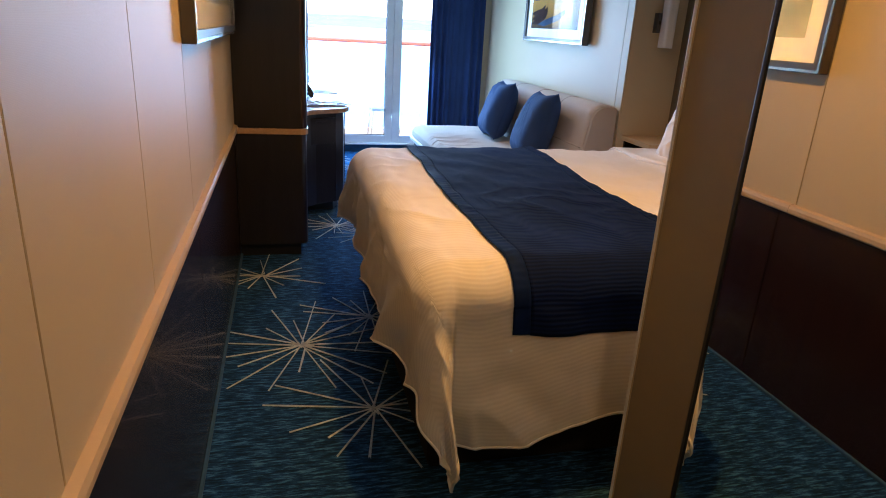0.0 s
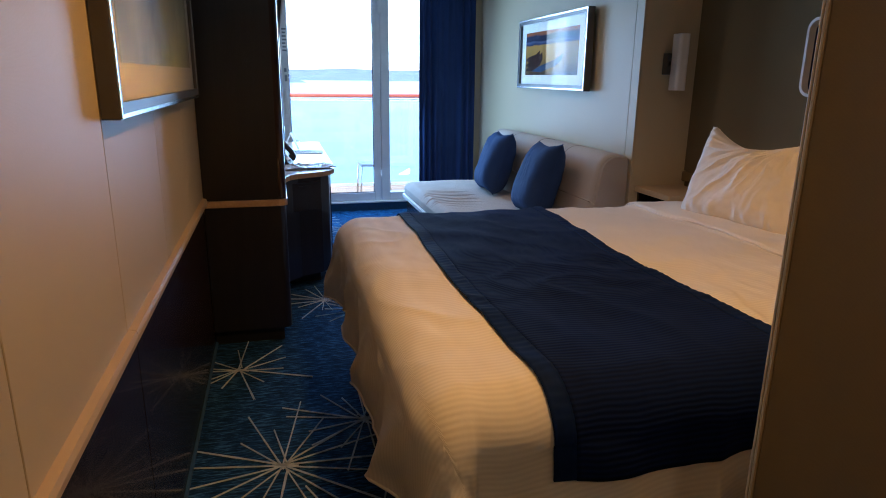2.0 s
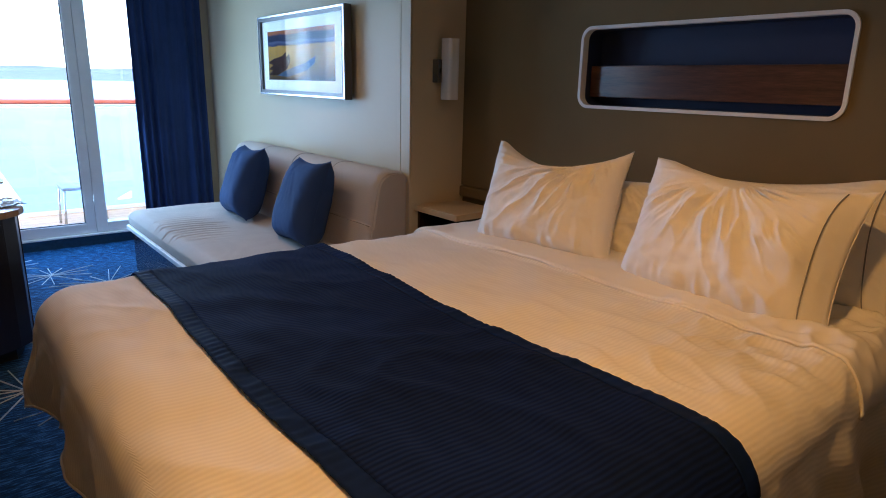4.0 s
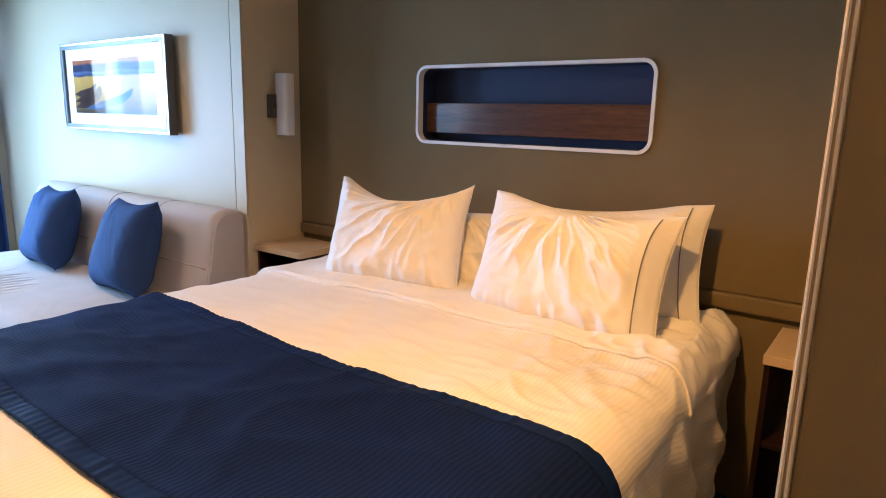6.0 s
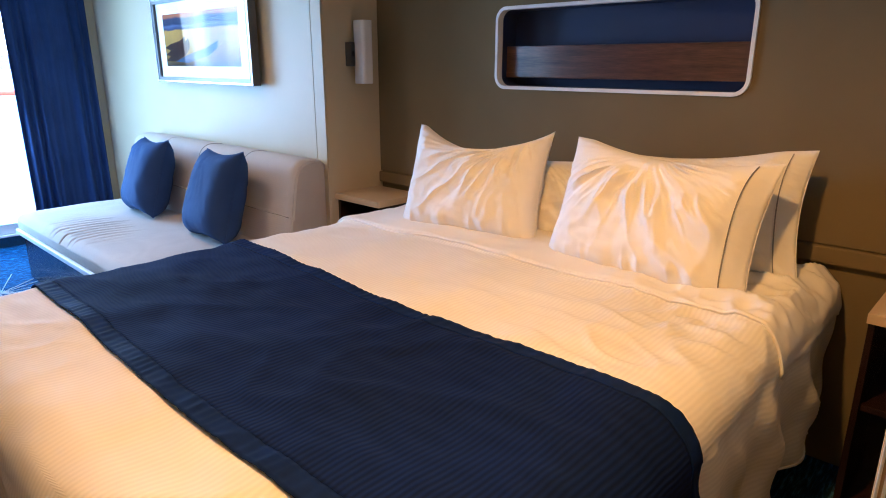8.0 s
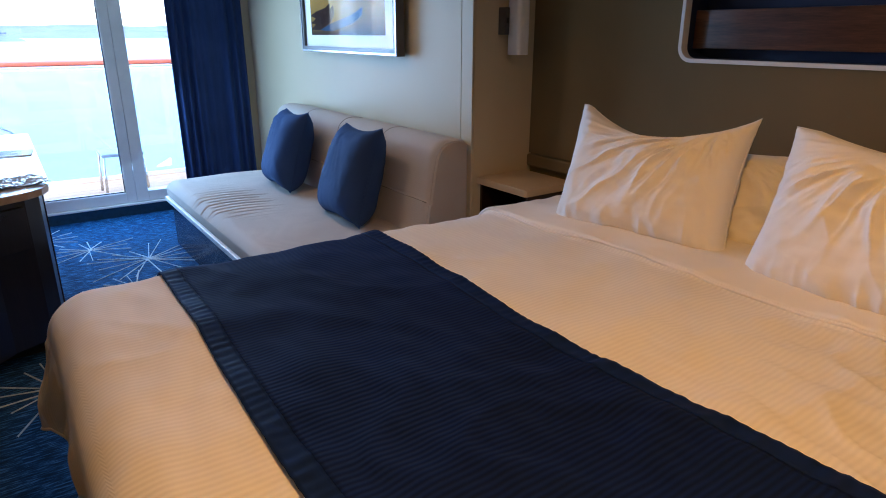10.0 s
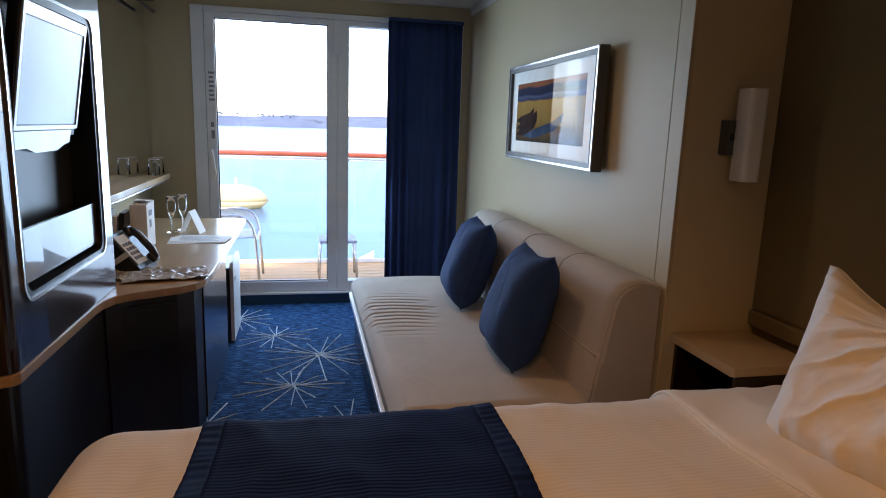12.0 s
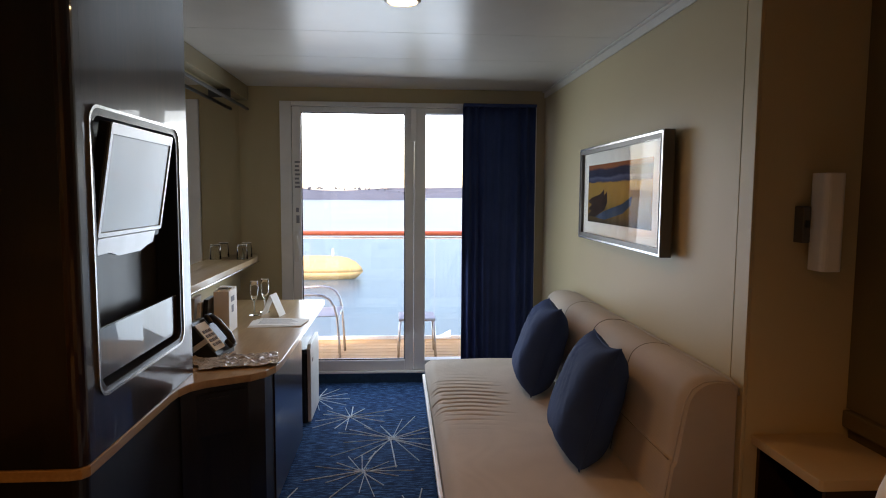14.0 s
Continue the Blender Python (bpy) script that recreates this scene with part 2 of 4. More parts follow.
M_SCREEN = plain("tv_screen", (0.05, 0.057, 0.065), 0.34, vary=0.05, relief=0.0, specular=0.5, coat=0.3)
M_SILVER = plain("silver_plastic", (0.55, 0.56, 0.58), 0.3, metal=0.3)
M_PAPER = plain("white_paper", (0.82, 0.82, 0.80), 0.7, vary=0.03)
M_INK = plain("grey_print", (0.25, 0.26, 0.3), 0.7)
M_MATBOARD = plain("white_mat_board", (0.72, 0.70, 0.65), 0.9, vary=0.02, specular=0.04)
M_PRINT = boats_print()
M_HULL = plain("dark_boat_ink", (0.03, 0.015, 0.01), 0.9, vary=0.3, specular=0.04)
M_HULLBLUE = plain("blue_boat_ink", (0.03, 0.05, 0.09), 0.9, vary=0.3, specular=0.04)
M_GREYPRINT = plain("muted_green_print", (0.31, 0.33, 0.22), 0.6, vary=0.5, scale=3)
M_GLASS = glass_material("clear_glass")
M_PICGLASS = glass_material("picture_glass", ior=1.10)
M_THINGLASS = glass_material("thin_drinking_glass", ior=1.12)
M_RAILGLASS = glass_material("balustrade_glass", (0.78, 0.92, 0.96))
M_MIRROR = mirror_material()
M_LAMPGLOW = emitter("lamp_glow", (1.0, 0.75, 0.42), 4.0)
M_TEAK = wood("teak_deck", (0.46, 0.26, 0.11), (0.66, 0.41, 0.19), rough=0.6, along="X")
M_REDWOOD = wood("red_varnished_rail", (0.28, 0.06, 0.03), (0.42, 0.11, 0.06), rough=0.35, along="X")
M_YELLOW = plain("orange_boat_paint", (0.68, 0.43, 0.20), 0.8, vary=0.1, scale=0.4, specular=0.1)
M_SEA = plain("pale_sea", (0.06, 0.10, 0.13), 0.35, vary=0.15, scale=0.02, grain=0.5, relief=0.3)
# distance haze is mixed into the blue-grey base colours of hills and trees
M_HILL = plain("haze_tinted_hill", (0.085, 0.102, 0.135), 0.9, vary=0.15, scale=0.01, grain=0.2)
M_TREES = plain("haze_tinted_trees", (0.065, 0.08, 0.105), 0.9, vary=0.3, scale=0.05, grain=0.3)
M_MESHCLOTH = plain("grey_mesh_sling", (0.45, 0.48, 0.55), 0.7)
M_BINGREY = plain("pale_grey_plastic", (0.55, 0.55, 0.54), 0.45)


# ---- building helpers ----
def box(x0, x1, y0, y1, z0, z1, bevel=0.0, segments=2):
    bm = bmesh.new()
    bmesh.ops.create_cube(bm, size=1.0)
    for v in bm.verts:
        v.co = Vector((x0 if v.co.x < 0 else x1, y0 if v.co.y < 0 else y1, z0 if v.co.z < 0 else z1))
    if bevel:
        bmesh.ops.bevel(bm, geom=list(bm.edges), offset=bevel, segments=segments, affect="EDGES", profile=0.6)
    return bm


def join(*parts):
    out = bmesh.new()
    for bm in parts:
        me = bpy.data.meshes.new("tmp")
        bm.to_mesh(me)
        bm.free()
        out.from_mesh(me)
        bpy.data.meshes.remove(me)
    return out


def prism(outline, axis, a, b, bevel=0.0):
    """A polygon (pairs in the two other axes, in order) pushed along the axis from a to b."""
    def put(p, h):
        p = list(p)
        p.insert("xyz".index(axis), h)
        return Vector(p)
    bm = bmesh.new()
    low = [bm.verts.new(put(p, a)) for p in outline]
    high = [bm.verts.new(put(p, b)) for p in outline]
    bm.faces.new(low)
    bm.faces.new(high)
    n = len(outline)
    for i in range(n):
        bm.faces.new((low[i], low[(i + 1) % n], high[(i + 1) % n], high[i]))
    bmesh.ops.recalc_face_normals(bm, faces=bm.faces)
    if bevel:
        rim = [e for e in bm.edges if len(e.link_faces) == 2 and any(len(f.verts) == n and n > 4 for f in e.link_faces)] or list(bm.edges)
        bmesh.ops.bevel(bm, geom=rim, offset=bevel, segments=2, affect="EDGES", profile=0.6)
    return bm


def rounded(u0, u1, v0, v1, r, n=6):
    pts = []
    for cu, cv, a0 in ((u1 - r, v1 - r, 0), (u0 + r, v1 - r, 90), (u0 + r, v0 + r, 180), (u1 - r, v0 + r, 270)):
        for i in range(n + 1):
            a = radians(a0 + 90 * i / n)
            pts.append((cu + r * math.cos(a), cv + r * math.sin(a)))
    return pts


def ring(outer, inner, axis, a, b):
    """A frame between two outlines of the same number of points."""
    def put(p, h):
        p = list(p)
        p.insert("xyz".index(axis), h)
        return Vector(p)
    bm = bmesh.new()
    rows = [[bm.verts.new(put(p, h)) for p in line] for line, h in ((outer, a), (outer, b), (inner, b), (inner, a))]
    n = len(outer)
    for k in range(4):
        for i in range(n):
            j = (i + 1) % n
            bm.faces.new((rows[k][i], rows[k][j], rows[(k + 1) % 4][j], rows[(k + 1) % 4][i]))
    bmesh.ops.recalc_face_normals(bm, faces=bm.faces)
    return bm


def tube(points, r, sides=8):
    pts = [Vector(p) for p in points]
    bm = bmesh.new()
    rows = []
    up = Vector((0, 0, 1))
    for i, p in enumerate(pts):
        d = (pts[min(i + 1, len(pts) - 1)] - pts[max(i - 1, 0)]).normalized()
        side = d.cross(up)
        side = side.normalized() if side.length > 1e-3 else Vector((1, 0, 0))
        other = d.cross(side).normalized()
        rows.append([bm.verts.new(p + r * (math.cos(a) * side + math.sin(a) * other)) for a in (2 * math.pi * k / sides for k in range(sides))])
    for a, b in zip(rows, rows[1:]):
        for k in range(sides):
            bm.faces.new((a[k], a[(k + 1) % sides], b[(k + 1) % sides], b[k]))
    bm.faces.new(rows[0])
    bm.faces.new(rows[-1])
    bmesh.ops.recalc_face_normals(bm, faces=bm.faces)
    return bm


def lathe(profile, x, y, sides=24, loop=False):
    """Profile of (radius, z) turned round the upright line through x, y."""
    bm = bmesh.new()
    rows = []
    for r, z in profile:
        rows.append([bm.verts.new((x + r * math.cos(2 * math.pi * k / sides), y + r * math.sin(2 * math.pi * k / sides), z)) for k in range(sides)])
    for a, b in zip(rows, rows[1:] + rows[:1] if loop else rows[1:]):
        for k in range(sides):
            bm.faces.new((a[k], a[(k + 1) % sides], b[(k + 1) % sides], b[k]))
    for row, (r, z) in ((rows[0], profile[0]), (rows[-1], profile[-1])):
        if r > 0 and not loop:
            bm.faces.new(row)
    bmesh.ops.remove_doubles(bm, verts=bm.verts, dist=0.00001)
    bmesh.ops.recalc_face_normals(bm, faces=bm.faces)
    return bm


def sheet(fn, nu, nv, uv=None):
    """A grid of fn(u, v), u and v from 0 to 1; uv gives cloth coordinates in metres."""
    bm = bmesh.new()
    layer = bm.loops.layers.uv.new("UVMap")
    vs = [[bm.verts.new(fn(i / nu, j / nv)) for j in range(nv + 1)] for i in range(nu + 1)]
    for i in range(nu):
        for j in range(nv):
            f = bm.faces.new((vs[i][j], vs[i + 1][j], vs[i + 1][j + 1], vs[i][j + 1]))
            for loop, (a, b) in zip(f.loops, ((i, j), (i + 1, j), (i + 1, j + 1), (i, j + 1))):
                loop[layer].uv = uv(a / nu, b / nv) if uv else (a / nu, b / nv)
    return bm


def moved(bm, m):
    bmesh.ops.transform(bm, matrix=m, verts=bm.verts)
    return bm


def root_place(ob):
    p = Vector(ob.location)
    while ob.parent:
        ob = ob.parent
        p += Vector(ob.location)
    return p


def thing(name, x, y, z, label="", category="", group="", kind=""):
    ob = new(name)
    ob.empty_display_size = 0.05
    ob.location = (x, y, z)
    return tagged(ob, label, category, group, kind)


def part(name, bm, mat, parent=None, label="", smooth=False, thick=0.0):
    """Links a mesh, given in world coordinates, as one object under its parent."""
    me = bpy.data.meshes.new(name)
    if parent:
        bmesh.ops.translate(bm, vec=-root_place(parent), verts=bm.verts)
    bm.to_mesh(me)
    bm.free()
    me.materials.append(mat)
    if smooth:
        me.polygons.foreach_set("use_smooth", [True] * len(me.polygons))
    ob = new(name, me)
    if parent:
        ob.parent = parent
    if thick:
        s = ob.modifiers.new("thickness", "SOLIDIFY")
        s.thickness, s.offset = thick, -1
    return tagged(ob, label)


def setting(name, bm, mat, label, category):
    return tagged(part(name, bm, mat), label, category, kind="structure")


# ---- structure ----
RIGHT, HEAD, RET, BACK, HALL = 2.43, 2.81, 3.925, 6.95, 1.07

carpet = setting("floor", prism([(-0.1, -1.7), (1.2, -1.7), (1.2, 1.1), (2.95, 1.1), (2.95, 7.0), (-0.1, 7.0)], "z", -0.12, 0.0), M_CARPET, "deep blue streaked carpet with pale starburst motifs", "floor")


def starburst(x, y, radius, rays, seed):
    rnd = random.Random(seed)
    bm = bmesh.new()
    for k in range(rays):
        a = 2 * math.pi * (k + rnd.uniform(-0.3, 0.3)) / rays
        length = radius * rnd.uniform(0.5, 1.0)
        start = rnd.uniform(-0.05, 0.03)
        w = rnd.uniform(0.0026, 0.0042)
        d, s = Vector((math.cos(a), math.sin(a), 0)), Vector((-math.sin(a), math.cos(a), 0))
        o = Vector((x, y, 0.0)) + s * rnd.uniform(-0.012, 0.012)
        steps = max(2, int((length - start) / 0.05))
        last = None
        for i in range(steps + 1):
            p = o + d * (start + (length - start) * i / steps)
            ww = w * rnd.uniform(0.75, 1.15)
            now = [bm.verts.new(p + s * q + Vector((0, 0, h))) for q, h in ((-ww, 0.0005), (-ww * 0.5, 0.004), (ww * 0.5, 0.004), (ww, 0.0005))]
            if last:
                for j in range(3):
                    bm.faces.new((last[j], last[j + 1], now[j + 1], now[j]))
            last = now
    return bm


STARS = [(0.323, 2.545, 0.46, 19), (0.133, 3.37, 0.36, 14), (0.563, 2.03, 0.42, 15), (0.64, 2.80, 0.40, 17), (0.60, 4.265, 0.34, 15),
         (0.78, 4.04, 0.30, 13), (1.227, 5.75, 0.44, 17), (0.94, 6.144, 0.32, 13), (1.073, 5.288, 0.36, 15), (0.658, 6.55, 0.30, 13),
         (0.68, 4.88, 0.26, 11), (0.40, 0.75, 0.36, 13), (1.35, 4.75, 0.34, 13),
         (0.35, -0.4, 0.4, 15)]
for i, (sx, sy, sr, sn) in enumerate(STARS):
    part("star_motif", starburst(sx, sy, sr, sn, i + 3), M_TUFT, carpet)

ceiling_parts = [box(-0.1, 2.95, -1.7, 7.0, CEIL + 0.012, CEIL + 0.12)]
for k in range(14):
    ceiling_parts.append(box(-0.1, 2.95, -1.63 + 0.622 * k + 0.002, -1.63 + 0.622 * (k + 1) - 0.002, CEIL, CEIL + 0.014))
setting("ceiling", join(*ceiling_parts), M_CEIL, "glossy off-white metal ceiling panels with thin joints", "ceiling")

tagged(part("trim", join(box(RIGHT - 0.028, RIGHT - 0.002, RET, BACK, CEIL - 0.012, CEIL - 0.001, 0.003), box(RIGHT - 0.012, RIGHT - 0.002, RET, BACK, CEIL - 0.055, CEIL - 0.0125, 0.003)), M_CEIL), "slim off-white ceiling trim along the sofa wall", "ceiling trim", kind="structure")

# hall wall with its panels
wall_left = setting("wall_left", box(-0.13, -0.013, -1.7, 7.05, 0.0, CEIL), M_WALL, "beige panelled cabin wall with dark wainscot", "wall")
seams = [-1.7, -1.05, -0.45, 0.155, 0.76, 1.36, 1.985, 2.61, 3.2, 3.688]
for a, b in zip(seams, seams[1:]):
    part("panel", box(-0.013, 0.0, a + 0.002, b - 0.002, 0.768, CEIL - 0.003, 0.0012, 1), M_WALL, wall_left)
for a, b in ((-1.7, -0.6), (-0.6, 0.75), (0.75, 2.06), (2.06, 3.688)):
    part("wainscot_panel", box(-0.013, 0.0, a + 0.002, b - 0.002, 0.0, 0.7285, 0.0015, 1), M_DARKWOOD, wall_left, "glossy dark wood")
for a, b in ((-1.7, 1.997), (1.999, 3.688)):
    prof = [(-0.013, 0.730), (0.010, 0.730), (0.018, 0.736), (0.020, 0.752), (0.016, 0.764), (0.0, 0.768), (-0.013, 0.768)]
    part("chair_rail", prism([(p[0], p[1]) for p in prof], "y", a, b), M_RAIL, wall_left, "pale laminate chair rail")
tagged(part("baseboard", box(0.0, 0.012, -1.7, 3.72, 0.0005, 0.012, 0.003), M_BORDER), "thin light blue carpet edge strip along the wall", "baseboard", kind="structure")

wall_right = setting("wall_right", box(RIGHT + 0.012, 3.0, RET + 0.012, 7.05, 0.0, CEIL), M_WALL, "beige panelled wall behind the sofa", "wall")
for a, b in ((RET, 4.01), (4.014, BACK)):
    part("panel", box(RIGHT, RIGHT + 0.012, a, b, 0.003, CEIL - 0.003, 0.001, 1), M_WALL, wall_right)
part("panel", box(RIGHT + 0.0125, HEAD, RET - 0.001, RET + 0.012, 0.003, CEIL - 0.003), M_WALL, wall_right)

# headboard wall with the niche
wall_head = setting("wall_headboard", join(box(2.93, 3.02, 1.0, RET + 0.05, 0.0, CEIL), box(HEAD + 0.014, 2.93, 1.0, RET + 0.01, 0.0, 1.262),
                                           box(HEAD + 0.014, 2.93, 1.0, RET + 0.01, 1.638, CEIL), box(HEAD + 0.014, 2.93, 1.0, 1.955, 1.262, 1.638),
                                           box(HEAD + 0.014, 2.93, 3.105, RET + 0.01, 1.262, 1.638)),
                    M_HEAD, "olive brown fabric wall behind the bed", "wall")
NY0, NY1, NZ0, NZ1 = 1.968, 3.092, 1.276, 1.624
inner = rounded(NY0 + 0.006, NY1 - 0.006, NZ0 + 0.006, NZ1 - 0.006, 0.045)
part("fabric_panel", ring(rounded(1.224, RET - 0.004, 0.80, CEIL - 0.003, 0.002), inner, "x", HEAD - 0.012, HEAD + 0.014), M_HEAD, wall_head, "upholstered panel with niche opening")
part("fabric_panel", box(HEAD - 0.028, HEAD + 0.014, 1.224, RET - 0.004, 0.735, 0.796, 0.01), M_HEAD, wall_head)
part("fabric_panel", box(HEAD, HEAD + 0.014, 1.224, RET - 0.004, 0.0, 0.732, 0.003), M_HEAD, wall_head)

niche = thing("wall_niche", HEAD, (NY0 + NY1) / 2, NZ0, "recessed navy wall niche with white rim and walnut plank", "niche")
part("rim", ring(rounded(NY0 - 0.004, NY1 + 0.004, NZ0 - 0.004, NZ1 + 0.004, 0.058), rounded(NY0 + 0.010, NY1 - 0.010, NZ0 + 0.010, NZ1 - 0.010, 0.045), "x", HEAD - 0.022, HEAD + 0.015), M_WHITE, niche, "white rounded rim")
part("liner", ring(rounded(NY0 + 0.002, NY1 - 0.002, NZ0 + 0.002, NZ1 - 0.002, 0.05), rounded(NY0 + 0.0105, NY1 - 0.0105, NZ0 + 0.0105, NZ1 - 0.0105, 0.042), "x", HEAD + 0.016, HEAD + 0.112), M_NAVYPAINT, niche)
part("back_panel", box(HEAD + 0.112, HEAD + 0.118, NY0, NY1, NZ0, NZ1), M_NAVYPAINT, niche, "dark navy panel")
part("plank", box(HEAD + 0.045, HEAD + 0.108, NY0 + 0.012, NY1 - 0.012, 1.322, 1.460, 0.003), M_NICHEWOOD, niche, "glossy walnut plank")

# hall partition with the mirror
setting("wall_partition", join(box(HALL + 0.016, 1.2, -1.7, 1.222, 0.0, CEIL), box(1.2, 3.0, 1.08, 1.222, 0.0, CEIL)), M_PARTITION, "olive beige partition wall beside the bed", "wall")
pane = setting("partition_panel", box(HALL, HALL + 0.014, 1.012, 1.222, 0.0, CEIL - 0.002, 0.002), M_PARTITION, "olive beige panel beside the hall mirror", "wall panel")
trim = setting("corner_trim", box(HALL - 0.002, HALL + 0.02, 1.2235, 1.235, 0.0, CEIL - 0.002, 0.002), M_RAIL, "pale ribbed corner trim of the partition", "trim")
part("rib", box(HALL - 0.0045, HALL - 0.0015, 1.2245, 1.2275, 0.0, CEIL - 0.004, 0.001), M_WHITE, trim)
part("rib", box(HALL - 0.0045, HALL - 0.0015, 1.2305, 1.2335, 0.0, CEIL - 0.004, 0.001), M_WHITE, trim)
hall_mirror = thing("wall_mirror", HALL, 0.3, 0.0, "tall frameless mirror covering the hall wall", "mirror")
part("mirror_pane", box(HALL + 0.002, HALL + 0.014, -0.9, 1.0, 0.0, 2.25), M_MIRROR, hall_mirror)
part("edge_strip", box(HALL - 0.001, HALL + 0.0145, 1.0005, 1.0115, 0.0, 2.25, 0.002), M_BLACK, hall_mirror)
setting("wall_entry", box(-0.13, 1.2, -1.8, -1.7, 0.0, CEIL), M_WALL, "plain beige wall that closes the hall", "wall")

# window wall
wall_back = setting("wall_window", join(box(-0.13, 0.348, BACK, 7.07, -0.02, CEIL + 0.1), box(0.348, 2.36, BACK, 7.07, 2.228, CEIL + 0.1), box(2.36, 3.0, BACK, 7.07, -0.02, CEIL + 0.1)), M_WALL, "beige wall around the balcony door", "wall")
tagged(part("sill_plinth", box(0.348, 2.36, BACK - 0.012, 7.07, -0.02, 0.078, 0.003), M_BORDER), "dark blue carpeted plinth under the balcony door", "plinth", kind="structure")
tagged(part("sill_strip", box(0.348, 2.36, BACK - 0.03, 7.07, 0.079, 0.094, 0.003), M_ALU), "aluminium door sill", "sill", kind="structure")

door = thing("door_1", 1.37, 7.0, 0.09, "white aluminium balcony door with full-height glass", "door", kind="structure")
DY0, DY1 = BACK - 0.005, 7.05
for x0, x1, z0, z1 in ((0.350, 0.438, 0.095, 2.226), (2.30, 2.36, 0.095, 2.226), (0.4385, 2.299, 2.19, 2.226)):
    part("frame", box(x0, x1, DY0 - 0.01, DY1, z0, z1, 0.004), M_ALU, door)
leaf = part("leaf", join(box(0.441, 0.507, DY0, DY1 - 0.02, 0.10, 2.186, 0.004), box(1.318, 1.388, DY0, DY1 - 0.02, 0.10, 2.186, 0.004),
                         box(0.5075, 1.3175, DY0, DY1 - 0.02, 2.148, 2.186, 0.004), box(0.5075, 1.3175, DY0, DY1 - 0.02, 0.10, 0.178, 0.004)), M_ALU, door, "hinged leaf frame")
pane1 = part("pane", box(0.503, 1.322, 6.985, 6.993, 0.17, 2.155), M_GLASS, leaf)
pane1.visible_shadow = False
part("gasket", ring(rounded(0.5065, 1.3185, 0.1775, 2.1485, 0.002, 1), rounded(0.514, 1.311, 0.185, 2.141, 0.002, 1), "y", 6.975, 6.984), M_BLACK, leaf)
part("handle", join(box(0.455, 0.485, DY0 - 0.012, DY0 - 0.001, 0.98, 1.22, 0.004), box(0.462, 0.480, DY0 - 0.055, DY0 - 0.012, 1.165, 1.19, 0.004), moved(box(-0.011, 0.011, -0.010, 0.010, -0.17, 0.02, 0.006), pose(0.472, DY0 - 0.06, 1.185, 0, -8, 0))), M_WHITE, leaf, "white lever handle")
fixed = part("fixed_frame", join(box(1.391, 1.478, DY0, DY1, 0.10, 2.186, 0.004), box(1.4785, 2.2985, DY0, DY1, 2.148, 2.186, 0.004), box(1.4785, 2.2985, DY0, DY1, 0.10, 0.178, 0.004)), M_ALU, door)
pane2 = part("pane", box(1.474, 2.299, 6.985, 6.993, 0.17, 2.155), M_GLASS, fixed)
pane2.visible_shadow = False
part("closer", join(box(1.36, 1.405, DY0 - 0.045, DY0 - 0.001, 1.93, 2.18, 0.006), tube([(1.34, DY0 - 0.02, 2.04), (1.345, DY0 - 0.03, 2.06), (1.37, DY0 - 0.03, 2.06)], 0.006)), M_ALU, door, "white door closer box")
part("notice", box(0.462, 0.499, DY0 - 0.0025, DY0 - 0.0002, 1.27, 1.42), M_PAPER, leaf, "safety pictogram sticker")
part("pictogram", box(0.467, 0.489, DY0 - 0.0035, DY0 - 0.0026, 1.37, 1.405), M_INK, leaf)
part("pictogram", box(0.469, 0.493, DY0 - 0.0035, DY0 - 0.0026, 1.285, 1.345), M_INK, leaf)
for k in range(7):
    part("text_bar", box(0.460 + 0.003 * (k % 2), 0.500 - 0.004 * (k % 3), DY0 - 0.0022, DY0 - 0.0004, 1.56 + 0.032 * k, 1.575 + 0.032 * k), M_INK, leaf)


# ---- balcony and view ----
deck = setting("balcony_floor", box(-0.6, 3.2, 7.071, 8.62, -0.10, -0.03), M_TEAK, "orange teak balcony decking", "balcony floor")
for k in range(12):
    part("plank", box(-0.6, 3.2, 7.08 + 0.125 * k, 7.08 + 0.125 * k + 0.12, -0.03, -0.006, 0.003, 1), M_TEAK, deck)
rail = thing("balcony_railing", 1.3, 8.55, -0.03, "glass balcony railing with red varnished handrail", "railing")
part("handrail", moved(prism(rounded(-0.045, 0.045, 1.085, 1.135, 0.018, 4), "x", -0.6, 3.2), Matrix.Translation((0, 8.5, 0))), M_REDWOOD, rail, "red varnished handrail", smooth=False)
for k, (a, b) in enumerate(((-0.6, 0.36), (0.37, 1.64), (1.65, 3.2))):
    g = part("glass_panel", box(a, b, 8.493, 8.505, 0.02, 1.05), M_RAILGLASS, rail, "pale blue-green glass")
    g.visible_shadow = False
part("top_channel", box(-0.6, 3.2, 8.485, 8.515, 1.05, 1.072, 0.004), M_ALU, rail)
part("base_channel", box(-0.6, 3.2, 8.48, 8.52, -0.006, 0.03, 0.004), M_ALU, rail)

chair = thing("balcony_chair", 0.45, 7.8, -0.006, "grey metal balcony armchair with a mesh sling seat", "chair")
for y in (7.52, 8.02):
    arch = [(0.16, y, 0.60), (0.52, y, 0.625), (0.60, y, 0.615), (0.66, y, 0.58), (0.70, y, 0.52), (0.725, y, 0.42), (0.74, y, 0.2), (0.75, y, -0.005)]
    part("arm_frame", tube(arch, 0.012), M_STEEL, chair, smooth=True)
    part("back_leg", tube([(0.10, y, 0.92), (0.13, y, 0.6), (0.18, y, 0.4), (0.14, y, 0.15), (0.08, y, -0.005)], 0.012), M_STEEL, chair, smooth=True)
